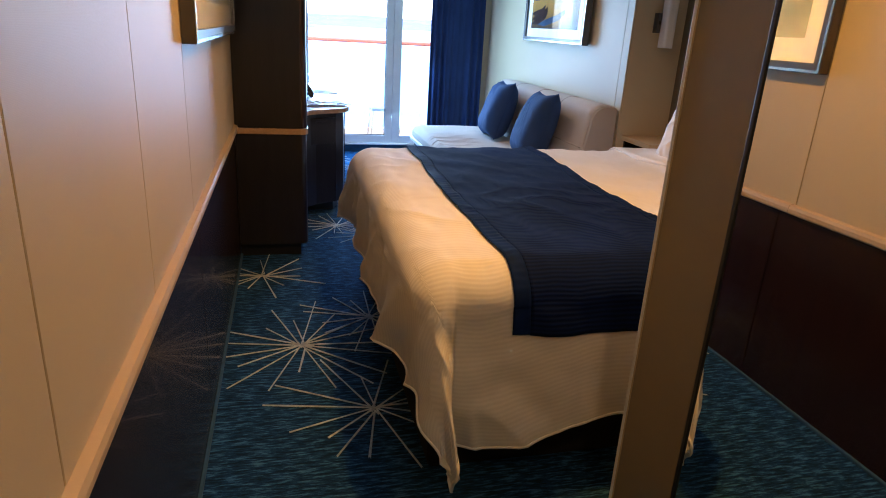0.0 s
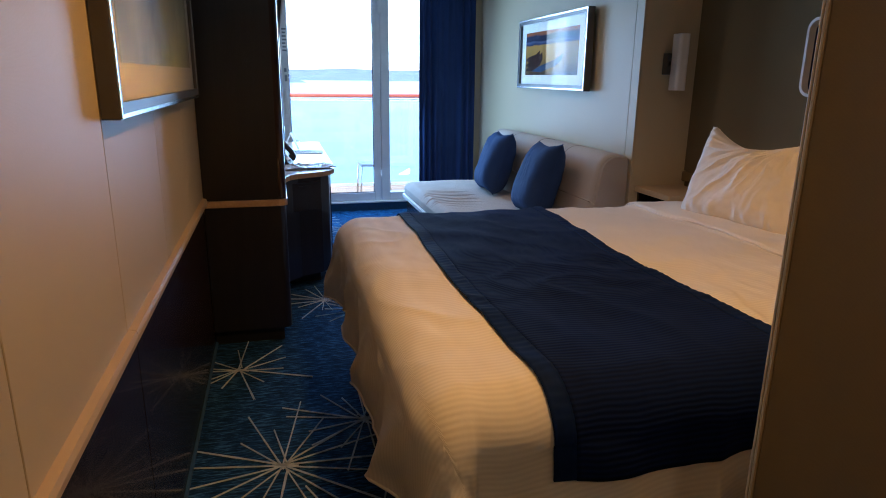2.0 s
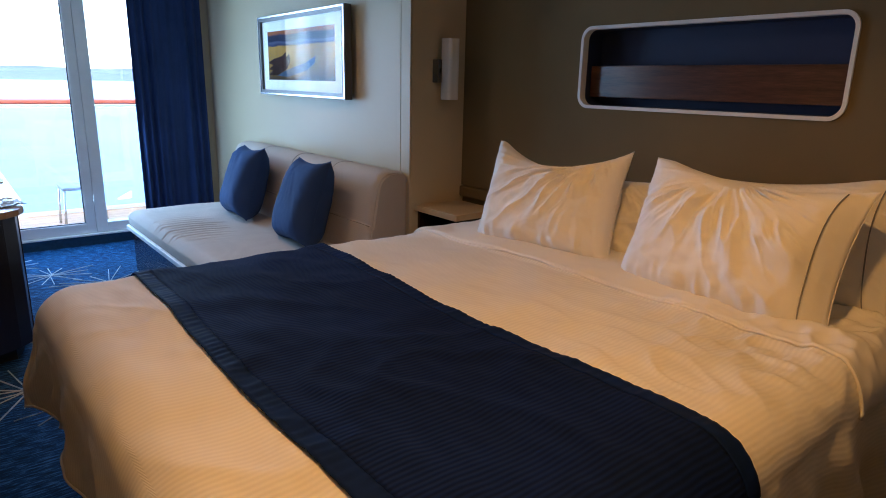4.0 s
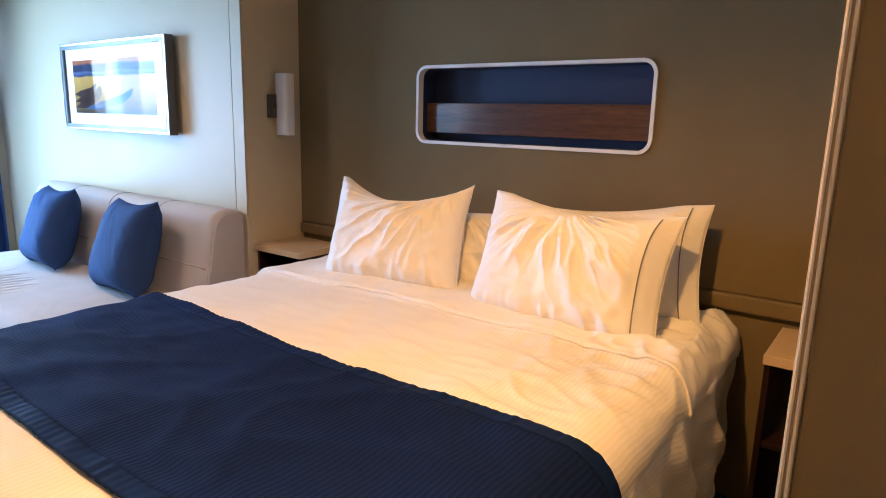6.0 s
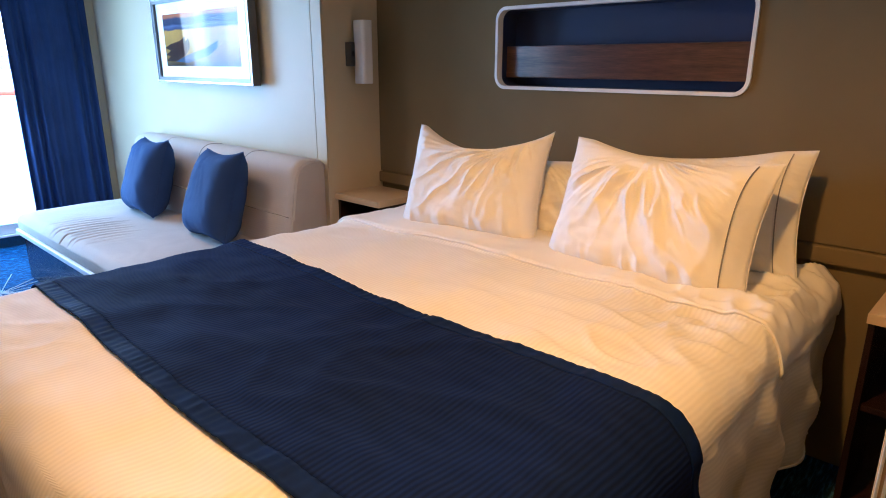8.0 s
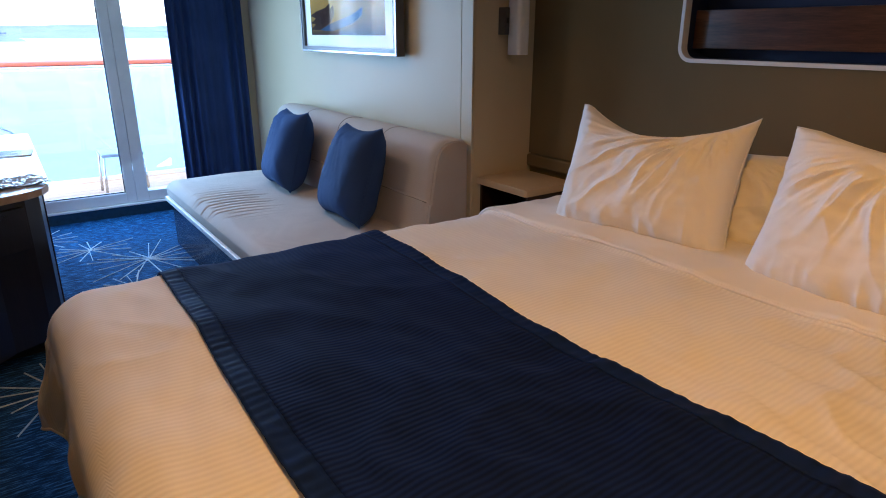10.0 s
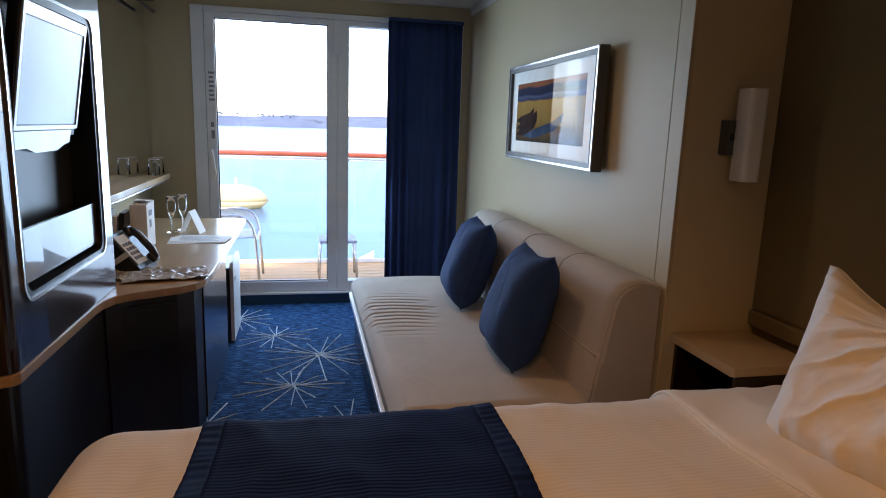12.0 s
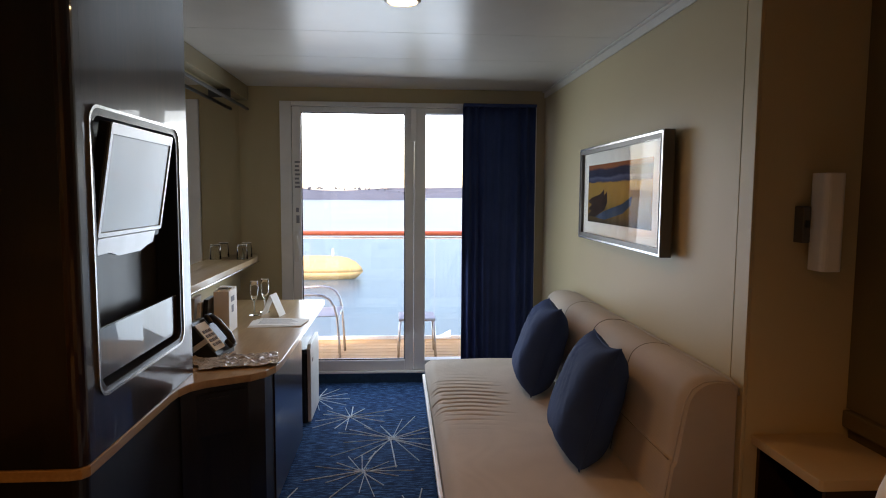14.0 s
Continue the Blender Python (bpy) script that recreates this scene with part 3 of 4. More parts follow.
part("seat", sheet(lambda u, v: Vector((0.17 + 0.56 * u, 7.535 + 0.47 * v, 0.415 + 0.02 * u - 0.025 * math.sin(math.pi * v))), 8, 8), M_MESHCLOTH, chair, thick=0.008, smooth=True)
part("backrest", sheet(lambda u, v: Vector((0.17 - 0.07 * u - 0.02 * math.sin(math.pi * v), 7.535 + 0.47 * v, 0.42 + 0.48 * u)), 8, 8), M_MESHCLOTH, chair, thick=0.008, smooth=True)
part("crossbar", tube([(0.728, 7.52, 0.41), (0.728, 8.02, 0.41)], 0.010), M_STEEL, chair, smooth=True)

stool = thing("balcony_footstool", 1.44, 7.85, -0.006, "low metal balcony footstool", "footstool")
part("top", box(1.27, 1.61, 7.68, 8.02, 0.345, 0.375, 0.01), M_MESHCLOTH, stool)
for x, y in ((1.285, 7.69), (1.595, 7.69), (1.285, 8.01), (1.595, 8.01)):
    part("leg", tube([(x, y, 0.345), (x + (x - 1.44) * 0.12, y, -0.005)], 0.011), M_STEEL, stool, smooth=True)

tender = thing("tender_boat", -13.5, 118, -14.0, "orange tender boat lying on the calm water", "boat")


def hull_ring(top):
    """Plan outline of the boat at a height: top from 0 at the waterline to 1 at the gunwale."""
    half, beam = 7.4 + 0.9 * top, 2.0 + 0.7 * top
    return [(-13.5 + half * math.copysign(abs(math.cos(a)) ** 0.75, math.cos(a)), 118 + beam * math.sin(a)) for a in (2 * math.pi * k / 40 for k in range(40))]


def boat_shell(levels):
    bm = bmesh.new()
    rows = [[bm.verts.new((-13.5 + (x + 13.5) * f, 118 + (y - 118) * f, z)) for x, y in hull_ring(top)] for top, z, f in levels]
    for low, high in zip(rows, rows[1:]):
        for k in range(40):
            bm.faces.new((low[k], low[(k + 1) % 40], high[(k + 1) % 40], high[k]))
    bm.faces.new(rows[-1])
    bm.faces.new(rows[0])
    bmesh.ops.recalc_face_normals(bm, faces=bm.faces)
    return bm


part("hull", boat_shell([(0.0, -14.2, 0.93), (0.5, -13.4, 1.0), (1.0, -12.7, 1.02)]), M_YELLOW, tender, "orange hull", smooth=True)
part("canopy", boat_shell([(1.0, -12.69, 1.015), (0.95, -11.9, 0.98), (0.85, -11.0, 0.88), (0.7, -10.3, 0.72), (0.6, -9.95, 0.50)]), M_YELLOW, tender, "orange rigid canopy", smooth=True)
part("mast", tube([(-10.5, 118, -10.3), (-10.5, 118, -8.6)], 0.22), M_WHITE, tender, "white mast")

tagged(part("sea", box(-4000, 4000, 9.2, 4600, -14.2, -14.0), M_SEA), "calm pale hazy sea", "sea", kind="structure")


def ridge(x0, x1, y, base, top, seed, steps=90):
    rnd = random.Random(seed)
    ph = [rnd.uniform(0, 6) for _ in range(5)]
    bm = bmesh.new()
    rows = []
    for i in range(steps + 1):
        u = i / steps
        x = x0 + (x1 - x0) * u
        h = top * min(1, 5 * u, 5 * (1 - u)) ** 0.7 * (0.7 + 0.2 * math.sin(5 * u + ph[0]) + 0.08 * math.sin(17 * u + ph[1]) + 0.04 * math.sin(43 * u + ph[2]))
        rows.append([bm.verts.new((x, y - 60, base)), bm.verts.new((x, y - 30, base + h * 0.55)), bm.verts.new((x, y, base + h)), bm.verts.new((x, y + 80, base))])
    for a, b in zip(rows, rows[1:]):
        for j in range(3):
            bm.faces.new((a[j], b[j], b[j + 1], a[j + 1]))
    return bm


for nm, args, lab in (("hill", (-420, 72, 1500, -14, 34, 4), "wooded island across the water, haze put into its blue-grey colour"), ("hill", (60, 900, 2300, -14, 46, 9), "distant hills across the water, haze put into their colour"),
                      ("hill", (-1800, 1500, 3600, -14, 70, 12), "far low coastline, haze put into its colour")):
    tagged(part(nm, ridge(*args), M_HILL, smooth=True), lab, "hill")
trees = bmesh.new()
rnd = random.Random(5)
for k in range(70):
    x = rnd.uniform(-300, 40)
    u = (x + 420) / 492
    h = 34 * min(1, 5 * u, 5 * (1 - u)) ** 0.7 * 0.7
    r = rnd.uniform(1.0, 2.2)
    bmesh.ops.create_icosphere(trees, subdivisions=1, radius=r, matrix=Matrix.Translation((x, 1494, -14 + h + rnd.uniform(0, 4))) @ Matrix.Diagonal((1.3, 1, rnd.uniform(0.8, 1.5), 1)))
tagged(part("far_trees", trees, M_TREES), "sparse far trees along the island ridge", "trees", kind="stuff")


# ---- tall cabinet with television ----
CAB_Y0, CAB_Y1, CAB_X = 3.677, 4.62, 0.39


def cabinet_outline(x, y0, r=0.035):
    pts = [(0.002, CAB_Y1), (0.002, y0)]
    for i in range(7):
        a = radians(-90 + 15 * i)
        pts.append((x - r + r * math.cos(a), y0 + r + r * math.sin(a)))
    pts.append((x, CAB_Y1))
    return pts


cabinet = thing("tall_cabinet", 0.2, 4.15, 0.0, "tall polished dark veneer cabinet with rounded corner", "cabinet")
front_block = [(0.002, 3.745), (0.002, CAB_Y0), (0.3545, CAB_Y0), (0.3545, 3.745)]
corner_block = [(0.355, 3.745)] + cabinet_outline(CAB_X, CAB_Y0)[2:-1] + [(CAB_X, 3.745)]
part("corner_post", prism(corner_block, "z", 0.752, CEIL - 0.002), M_CABWOOD, cabinet, "polished rounded corner", smooth=False)
part("upper_body", join(prism(front_block, "z", 0.752, CEIL - 0.002), box(0.002, 0.30, 3.7455, CAB_Y1, 0.752, CEIL - 0.002)), M_CABFRONT, cabinet)
part("side_panel", ring(rounded(3.7455, CAB_Y1, 0.752, CEIL - 0.002, 0.002), rounded(3.777, 4.506, 0.922, 1.765, 0.05), "x", 0.3005, CAB_X), M_CABWOOD, cabinet, "mirror-polished dark side panel")
part("lower_body", prism(cabinet_outline(CAB_X - 0.004, CAB_Y0 + 0.003), "z", 0.075, 0.716), M_CABFRONT, cabinet)
part("toe_kick", box(0.003, CAB_X - 0.045, CAB_Y0 + 0.03, CAB_Y1, 0.0, 0.074), M_BLACK, cabinet)

tv_unit = thing("television_panel", CAB_X, 4.11, 0.935, "silver-rimmed black wall panel holding a tilted television", "television")
TY0, TY1, TZ0, TZ1 = 3.77, 4.513, 0.915, 1.772
part("rim", ring(rounded(TY0, TY1, TZ0, TZ1, 0.055), rounded(TY0 + 0.009, TY1 - 0.009, TZ0 + 0.009, TZ1 - 0.009, 0.048), "x", CAB_X + 0.0005, CAB_X + 0.007), M_STEEL, tv_unit, "polished steel rim")
part("backing", prism(rounded(TY0 + 0.006, TY1 - 0.006, TZ0 + 0.006, TZ1 - 0.006, 0.05), "x", 0.3012, 0.306), M_BLACK, tv_unit, "black recess back")
part("liner", ring(rounded(TY0 + 0.0085, TY1 - 0.0085, TZ0 + 0.0085, TZ1 - 0.0085, 0.05), rounded(TY0 + 0.03, TY1 - 0.03, TZ0 + 0.025, TZ1 - 0.03, 0.04), "x", 0.3065, CAB_X + 0.002), M_BLACK, tv_unit, "black recess liner")
part("lower_panel", prism(rounded(TY0 + 0.031, TY1 - 0.031, TZ0 + 0.045, 1.112, 0.004, 2), "x", 0.365, 0.376), M_CABWOOD, tv_unit, "glossy dark flap")
tilt = pose(CAB_X - 0.012, 4.107, 1.545, 0, 9, 1)
part("screen_housing", moved(box(-0.022, 0.012, -0.265, 0.265, -0.185, 0.185, 0.006), tilt), M_BLACK, tv_unit)
part("screen", moved(box(0.0125, 0.0145, -0.252, 0.252, -0.145, 0.150, 0.0008, 1), tilt), M_SCREEN, tv_unit, "grey reflective screen")
part("bezel", moved(ring(rounded(-0.265, 0.265, -0.16, 0.185, 0.008, 3), rounded(-0.25, 0.25, -0.147, 0.152, 0.004, 3), "x", 0.0125, 0.018), tilt), M_SILVER, tv_unit, "silver bezel")
grille = [(-0.265, -0.163), (0.20, -0.163), (0.19, -0.205), (0.14, -0.212), (0.08, -0.228), (-0.10, -0.228), (-0.17, -0.212), (-0.265, -0.214)]
part("speaker_bar", moved(prism(grille, "x", -0.02, 0.02), tilt), M_SILVER, tv_unit, "silver speaker bar")
part("bracket", moved(box(-0.06, -0.022, -0.08, 0.08, -0.1, 0.1, 0.004), tilt), M_BLACK, tv_unit)


# ---- desk ----
desk = thing("desk", 0.4, 5.4, 0.0, "curved pale maple desk on a dark glossy pedestal", "desk")
top_line = [(0.002, 6.52), (0.002, 3.670), (0.352, 3.670), (0.380, 3.679), (0.394, 3.702), (0.396, 4.33), (0.402, 4.40), (0.425, 4.465), (0.475, 4.515), (0.56, 4.56),
            (0.635, 4.60), (0.69, 4.655), (0.718, 4.73), (0.728, 4.85), (0.735, 6.49), (0.72, 6.515)]
part("worktop", prism(top_line, "z", 0.7175, 0.75, 0.004), M_DESK, desk, "pale maple top with rounded edge")
pedestal_line = [(0.03, 4.63), (0.392, 4.63), (0.392, 4.45), (0.475, 4.545), (0.62, 4.625), (0.675, 4.69), (0.69, 4.78), (0.69, 5.62), (0.03, 5.62)]
part("pedestal", prism(pedestal_line, "z", 0.075, 0.716), M_CABFRONT, desk)
part("side_panel", box(0.6905, 0.697, 4.80, 5.62, 0.076, 0.716, 0.001), M_CABWOOD, desk, "polished dark side")
part("toe_kick", prism([(0.06, 4.66), (0.42, 4.66), (0.60, 4.68), (0.64, 4.80), (0.64, 5.60), (0.06, 5.60)], "z", 0.0, 0.074), M_BLACK, desk)
face = pose(0.505, 4.555, 0.60, 0, 0, 30)
drawer = part("drawer_front", moved(box(-0.12, 0.12, -0.012, -0.001, -0.09, 0.09, 0.002), face), M_CABFRONT, desk)
part("drawer_pull", moved(box(-0.045, 0.045, -0.016, -0.0125, 0.058, 0.070, 0.0015), face), M_BLACK, drawer, "slim dark finger pull")
part("end_support", box(0.03, 0.06, 5.63, 6.48, 0.0, 0.716, 0.002), M_CABWOOD, desk)

desk_mirror = thing("desk_mirror", 0.03, 5.8, 1.0, "wide frameless mirror above the desk", "mirror")
part("mirror_pane", box(0.03, 0.045, 4.625, 6.94, 1.045, 2.19), M_MIRROR, desk_mirror)
tagged(part("panel_behind_desk", box(-0.012, 0.029, 4.625, 6.945, 0.752, CEIL - 0.003), M_WALL), "beige panel behind the desk and mirror", "wall panel", kind="structure")
# pelmet takes the darker laminate so its shade is in the colour
tagged(part("pelmet", box(0.03, 0.115, 4.63, 6.945, 2.225, CEIL - 0.002, 0.004), M_PARTITION), "pelmet above the desk mirror, shade put into its darker colour", "pelmet", kind="structure")
tagged(part("pelmet_rail", join(box(0.100, 0.118, 4.6205, 6.949, 2.150, 2.168, 0.003), box(0.030, 0.118, 6.40, 6.425, 2.1685, 2.224, 0.002), box(0.030, 0.118, 5.10, 5.125, 2.1685, 2.224, 0.002)), M_PEWTER), "slim dark metal rail under the pelmet", "rail", kind="structure")
shelf = thing("wall_shelf", 0.1, 5.8, 1.005, "narrow pale wooden shelf under the mirror", "shelf")
part("board", prism([(0.0295, 4.63), (0.205, 4.63), (0.205, 6.74), (0.17, 6.92), (0.0295, 6.92)], "z", 1.005, 1.04, 0.003), M_DESK, shelf)
part("lip", box(0.03, 0.21, 4.63, 6.80, 0.995, 1.0045, 0.002), M_STEEL, shelf, "steel underside lip")


def tumbler(x, y, z):
    t = thing("tumbler", x, y, z, "upturned clear glass tumbler on the shelf", "glass", "tumblers on the shelf")
    prof = [(0.041, z), (0.034, z + 0.10), (0.030, z + 0.105), (0.0, z + 0.105), (0.0, z + 0.098), (0.030, z + 0.097), (0.038, z + 0.001)]
    part("glass_body", lathe(prof, x, y, 20, True), M_THINGLASS, t, smooth=True)
    # opaque white ring painted as the glint of the glass foot
    part("foot_glint", lathe([(0.033, z + 0.1052), (0.034, z + 0.108), (0.03, z + 0.108), (0.029, z + 0.1052)], x, y, 20, True), M_PAPER, t)
    return t


tumbler(0.14, 6.56, 1.04)
tumbler(0.13, 6.74, 1.04)


def flute(x, y, z):
    t = thing("champagne_flute", x, y, z, "empty clear champagne flute standing on the desk", "glass", "flutes on the desk")
    prof = [(0.0, z + 0.0005), (0.032, z + 0.001), (0.03, z + 0.004), (0.006, z + 0.010), (0.004, z + 0.02), (0.004, z + 0.085), (0.012, z + 0.10),
            (0.022, z + 0.13), (0.026, z + 0.17), (0.024, z + 0.215), (0.0225, z + 0.215), (0.0245, z + 0.17), (0.0205, z + 0.13), (0.008, z + 0.105), (0.0, z + 0.104)]
    part("glass_body", lathe(prof, x, y, 20), M_THINGLASS, t, smooth=True)
    # white rim ring and white core in the clear stem are painted glints
    part("rim_glint", lathe([(0.0245, z + 0.2152), (0.0245, z + 0.2172), (0.0225, z + 0.2172), (0.0225, z + 0.2152)], x, y, 20, True), M_PAPER, t)
    part("stem_glint", lathe([(0.0, z + 0.012), (0.0028, z + 0.012), (0.0028, z + 0.1), (0.0, z + 0.1)], x, y, 8), M_PAPER, t)
    return t


flute(0.36, 5.93, 0.75)
flute(0.405, 6.03, 0.75)

tent = thing("tent_card", 0.50, 6.0, 0.75, "folded white tent card on the desk", "card")
card_turn = pose(0.475, 5.93, 0.7505, 0, 0, -10)
part("front_leaf", moved(prism([(-0.062, 0.0), (-0.0595, 0.0), (0.001, 0.135), (-0.0015, 0.135)], "y", -0.055, 0.055), card_turn), M_PAPER, tent)
part("back_leaf", moved(prism([(0.062, 0.0), (0.0595, 0.0), (0.0012, 0.132), (0.0035, 0.132)], "y", -0.055, 0.055), card_turn), M_PAPER, tent)

sheets = thing("information_sheets", 0.55, 5.65, 0.75, "printed white information sheets lying on the desk", "papers")
for k in range(3):
    s = part("sheet", moved(box(-0.15, 0.15, -0.105, 0.105, 0.001 + 0.002 * k, 0.0026 + 0.002 * k), pose(0.545 + 0.01 * k, 5.66 + 0.012 * k, 0.75, 0, 0, 4 - 5 * k)), M_PAPER, sheets)
for k in range(6):
    part("print_bar", moved(box(-0.12, 0.10 - 0.02 * (k % 3), -0.003, 0.003, 0.0068, 0.0075), pose(0.565, 5.62 + 0.027 * k, 0.75, 0, 0, -6)), M_INK, sheets)

folder = thing("document_holder", 0.30, 5.47, 0.75, "white file box with leaflets standing on the desk", "holder")
part("file_box", box(0.262, 0.345, 5.39, 5.56, 0.751, 0.985, 0.003), M_PAPER, folder)
part("leaflet", moved(box(-0.035, 0.035, -0.06, 0.06, 0.0, 0.006, 0.001), pose(0.305, 5.47, 0.987, 4, 3, 8)), M_PAPER, folder)
part("leaflet", moved(box(-0.030, 0.038, -0.05, 0.05, 0.0, 0.005, 0.001), pose(0.312, 5.46, 0.996, -5, -4, -12)), M_PAPER, folder)
part("print_mark", box(0.3452, 0.3462, 5.43, 5.50, 0.92, 0.95), M_INK, folder)
part("print_mark", box(0.3452, 0.3462, 5.44, 5.48, 0.86, 0.90), M_INK, folder)
part("folder", moved(box(-0.012, 0.012, -0.07, 0.07, 0.0, 0.205, 0.002), pose(0.232, 5.36, 0.752, 0, 5, 2)), M_BLACK, folder, "black folder")
part("folder", moved(box(-0.008, 0.008, -0.075, 0.075, 0.0, 0.19, 0.002), pose(0.205, 5.35, 0.752, 0, 6, -3)), M_PAPER, folder)
part("folder", moved(box(-0.010, 0.010, -0.07, 0.07, 0.0, 0.215, 0.002), pose(0.172, 5.34, 0.752, 0, 4, 3)), M_BINGREY, folder)

phone = thing("telephone", 0.36, 4.95, 0.75, "black desk telephone with white keypad", "telephone")
pb = pose(0.36, 4.94, 0.752, 0, 0, -100)
wedge = [(-0.09, 0.0), (0.09, 0.0), (0.09, 0.022), (-0.035, 0.165), (-0.09, 0.155)]
part("base", moved(prism(wedge, "x", -0.095, 0.095, 0.006), pb), M_BLACK, phone)
slope = pb @ pose(0.035, 0.028, 0.0935, -48.8, 0, 0)
part("keypad_plate", moved(box(-0.05, 0.05, -0.08, 0.075, 0.001, 0.006, 0.002), slope), M_PAPER, phone, "white keypad plate")
for r in range(4):
    for c in range(3):
        part("key", moved(box(-0.010, 0.010, -0.008, 0.008, 0.0062, 0.011, 0.002, 1), slope @ pose(-0.028 + 0.028 * c, -0.03 + 0.025 * r, 0)), M_INK, phone)
hs = [(-0.085, y, z) for y, z in ((-0.085, 0.012), (-0.080, 0.026), (-0.04, 0.038), (0.04, 0.038), (0.080, 0.026), (0.085, 0.012))]
part("handset", moved(join(tube(hs, 0.017, 10), box(-0.110, -0.060, -0.105, -0.055, 0.004, 0.030, 0.010), box(-0.110, -0.060, 0.050, 0.100, 0.004, 0.030, 0.010)), slope), M_BLACK, phone, smooth=True)
part("number_label", moved(box(-0.055, 0.055, -0.0965, -0.0955, -0.012, 0.012, 0.0), pb @ pose(0.0955 + 0.0, 0.0, 0.06, 0, 0, 90) @ pose(0, 0.0955, 0, 0, -35, 0)), M_PAPER, phone, "white label strip")
cordpts = [(0.30 + 0.012 * math.cos(k * 1.1) - 0.002 * k, 4.86 - 0.0035 * k, 0.762 + 0.010 * math.sin(k * 1.1)) for k in range(40)]
part("cord", tube(cordpts, 0.003, 6), M_BLACK, phone, smooth=True)


def crumpled(x, y, w, d, turn, seed, lift=0.022):
    rnd = random.Random(seed)
    o = Vector((rnd.uniform(0, 50), rnd.uniform(0, 50), 0))
    m = pose(x, y, 0.7525, 0, 0, turn)
    return sheet(lambda u, v: m @ Vector(((u - 0.5) * w, (v - 0.5) * d, 0.002 + lift * abs(noise.noise(Vector((u * 5, v * 4, 0)) + o)) + 0.014 * abs(noise.noise(Vector((u * 9, v * 26, 3)) + o)) + 0.008 * abs(noise.noise(Vector((u * 30, v * 22, 7)) + o)))), 64, 56)


M_FOIL = plain("clear_plastic_wrap", (0.46, 0.45, 0.44), 0.10, vary=0.25, scale=14, specular=1.0, coat=1.0)
for args, lab in (((0.545, 4.79, 0.34, 0.21, 12, 1, 0.012), "crumpled clear plastic wrapped papers on the desk"), ((0.30, 4.86, 0.26, 0.22, -20, 2, 0.014), "papers in clear plastic beside the telephone")):
    tagged(part("plastic_packet", crumpled(*args), M_FOIL, smooth=True, thick=0.002), lab, "packet")

bin_ = thing("waste_bin", 0.64, 6.22, 0.0, "slim waste bin with black body and pale grey side", "bin")
part("body", prism(rounded(0.592, 0.668, 6.04, 6.44, 0.02, 4), "z", 0.0, 0.47, 0.004), M_BLACK, bin_)
part("side_plate", prism([(6.045, 0.012), (6.435, 0.012), (6.455, 0.50), (6.435, 0.53), (6.06, 0.53), (6.03, 0.50)], "x", 0.6685, 0.692, 0.004), M_BINGREY, bin_, "pale grey side plate")
part("slot", prism(rounded(6.10, 6.15, 0.40, 0.425, 0.01, 4), "x", 0.6925, 0.6940), M_BLACK, bin_, "dark grip slot")
part("lid", prism(rounded(0.582, 0.668, 6.025, 6.455, 0.03, 4), "z", 0.4705, 0.50, 0.008), M_BLACK, bin_)


# ---- bed ----
XF, XH, YN, YF, TOP, RAD = 0.60, 2.76, 1.575, 3.50, 0.700, 0.12


def ridged(v):
    return 1 - 2 * abs(noise.noise(v))


def fold(d, r):
    """How far cloth goes out and down when it passes an edge of radius r by the length d."""
    if d <= 0:
        return 0.0, 0.0
    if d < r * math.pi / 2:
        a = d / r
        return r * math.sin(a), r * (1 - math.cos(a))
    return r, r + d - r * math.pi / 2


def drape(a, b, lift=0.0, calm=False):
    xe, yn, yf = XF + RAD, YN + RAD, YF - RAD
    ex, en, ef = max(0.0, xe - a), max(0.0, yn - b), max(0.0, b - yf)
    ey = en or ef
    dn = en > 0
    far = math.hypot(ex, ey)
    out, drop = fold(far if dn else max(ex, ey) + 0.2 * (far - max(ex, ey)), RAD + lift)
    turn = math.atan2(ey, ex) if far else 0.0
    s2 = math.sin(2 * turn) * drop
    dx, dy = (drop if ex >= ey else 0.0), (drop if ey > ex else 0.0)
    x = max(a, xe) - out * math.cos(turn) * (ex > 0) + (0.10 * s2 if dn else -0.16 * s2)
    y = min(max(b, yn), yf) + (-out * math.sin(turn) - 0.30 * s2 if dn else out * math.sin(turn) + 0.02 * s2)
    puff = 0.018 * math.sin(math.pi * min(1, max(0, (b - YN) / (YF - YN)))) if drop < 0.2 else 0
    z = TOP + puff - drop + lift
    hang = max(0.0, drop - 0.1)
    wave = 0.030 * hang * math.sin(13 * (b if dx > dy else a) + 2 * math.sin(3 * a)) / 0.3
    if dx > dy:
        x -= wave
    elif dy > 0:
        y += -wave if dn else wave
    if not calm:
        w = noise.noise(Vector((a * 5.5, b * 4.2, 1.7))) * 0.008 + noise.noise(Vector((a * 17, b * 9, 4.1))) * 0.004
        if a > 1.75 and b < 2.2:
            k = min(1, (a - 1.75) * 2.2) * min(1, (2.2 - b) * 2) * max(0.0, 1 - 5 * drop)
            w += k * 0.035 * max(0.0, ridged(Vector((a * 7 + b * 4, b * 5 - a * 2, 8.3))) - 0.25) ** 1.5 + k * 0.010 * noise.noise(Vector((a * 30, b * 22, 2)))
            w += k * 0.014 * max(0.0, ridged(Vector((a * 9 + b * 13, b * 7 - a * 9, 5.5))) - 0.2) ** 1.2
        if a > 2.12:
            w += 0.010 * min(1, (a - 2.12) / 0.015)
        z += w
        if 1.6 < a < 2.15:
            z += 0.016 * max(0.0, ridged(Vector((a * 9 - b * 3, b * 4 + a * 3, 3.9))) - 0.55) * math.exp(-((b - 1.95) / 0.35) ** 2)
        z += 0.005 * max(0.0, ridged(Vector((a * 3.1 + b * 1.2, b * 2.3, 6.6)))) ** 3
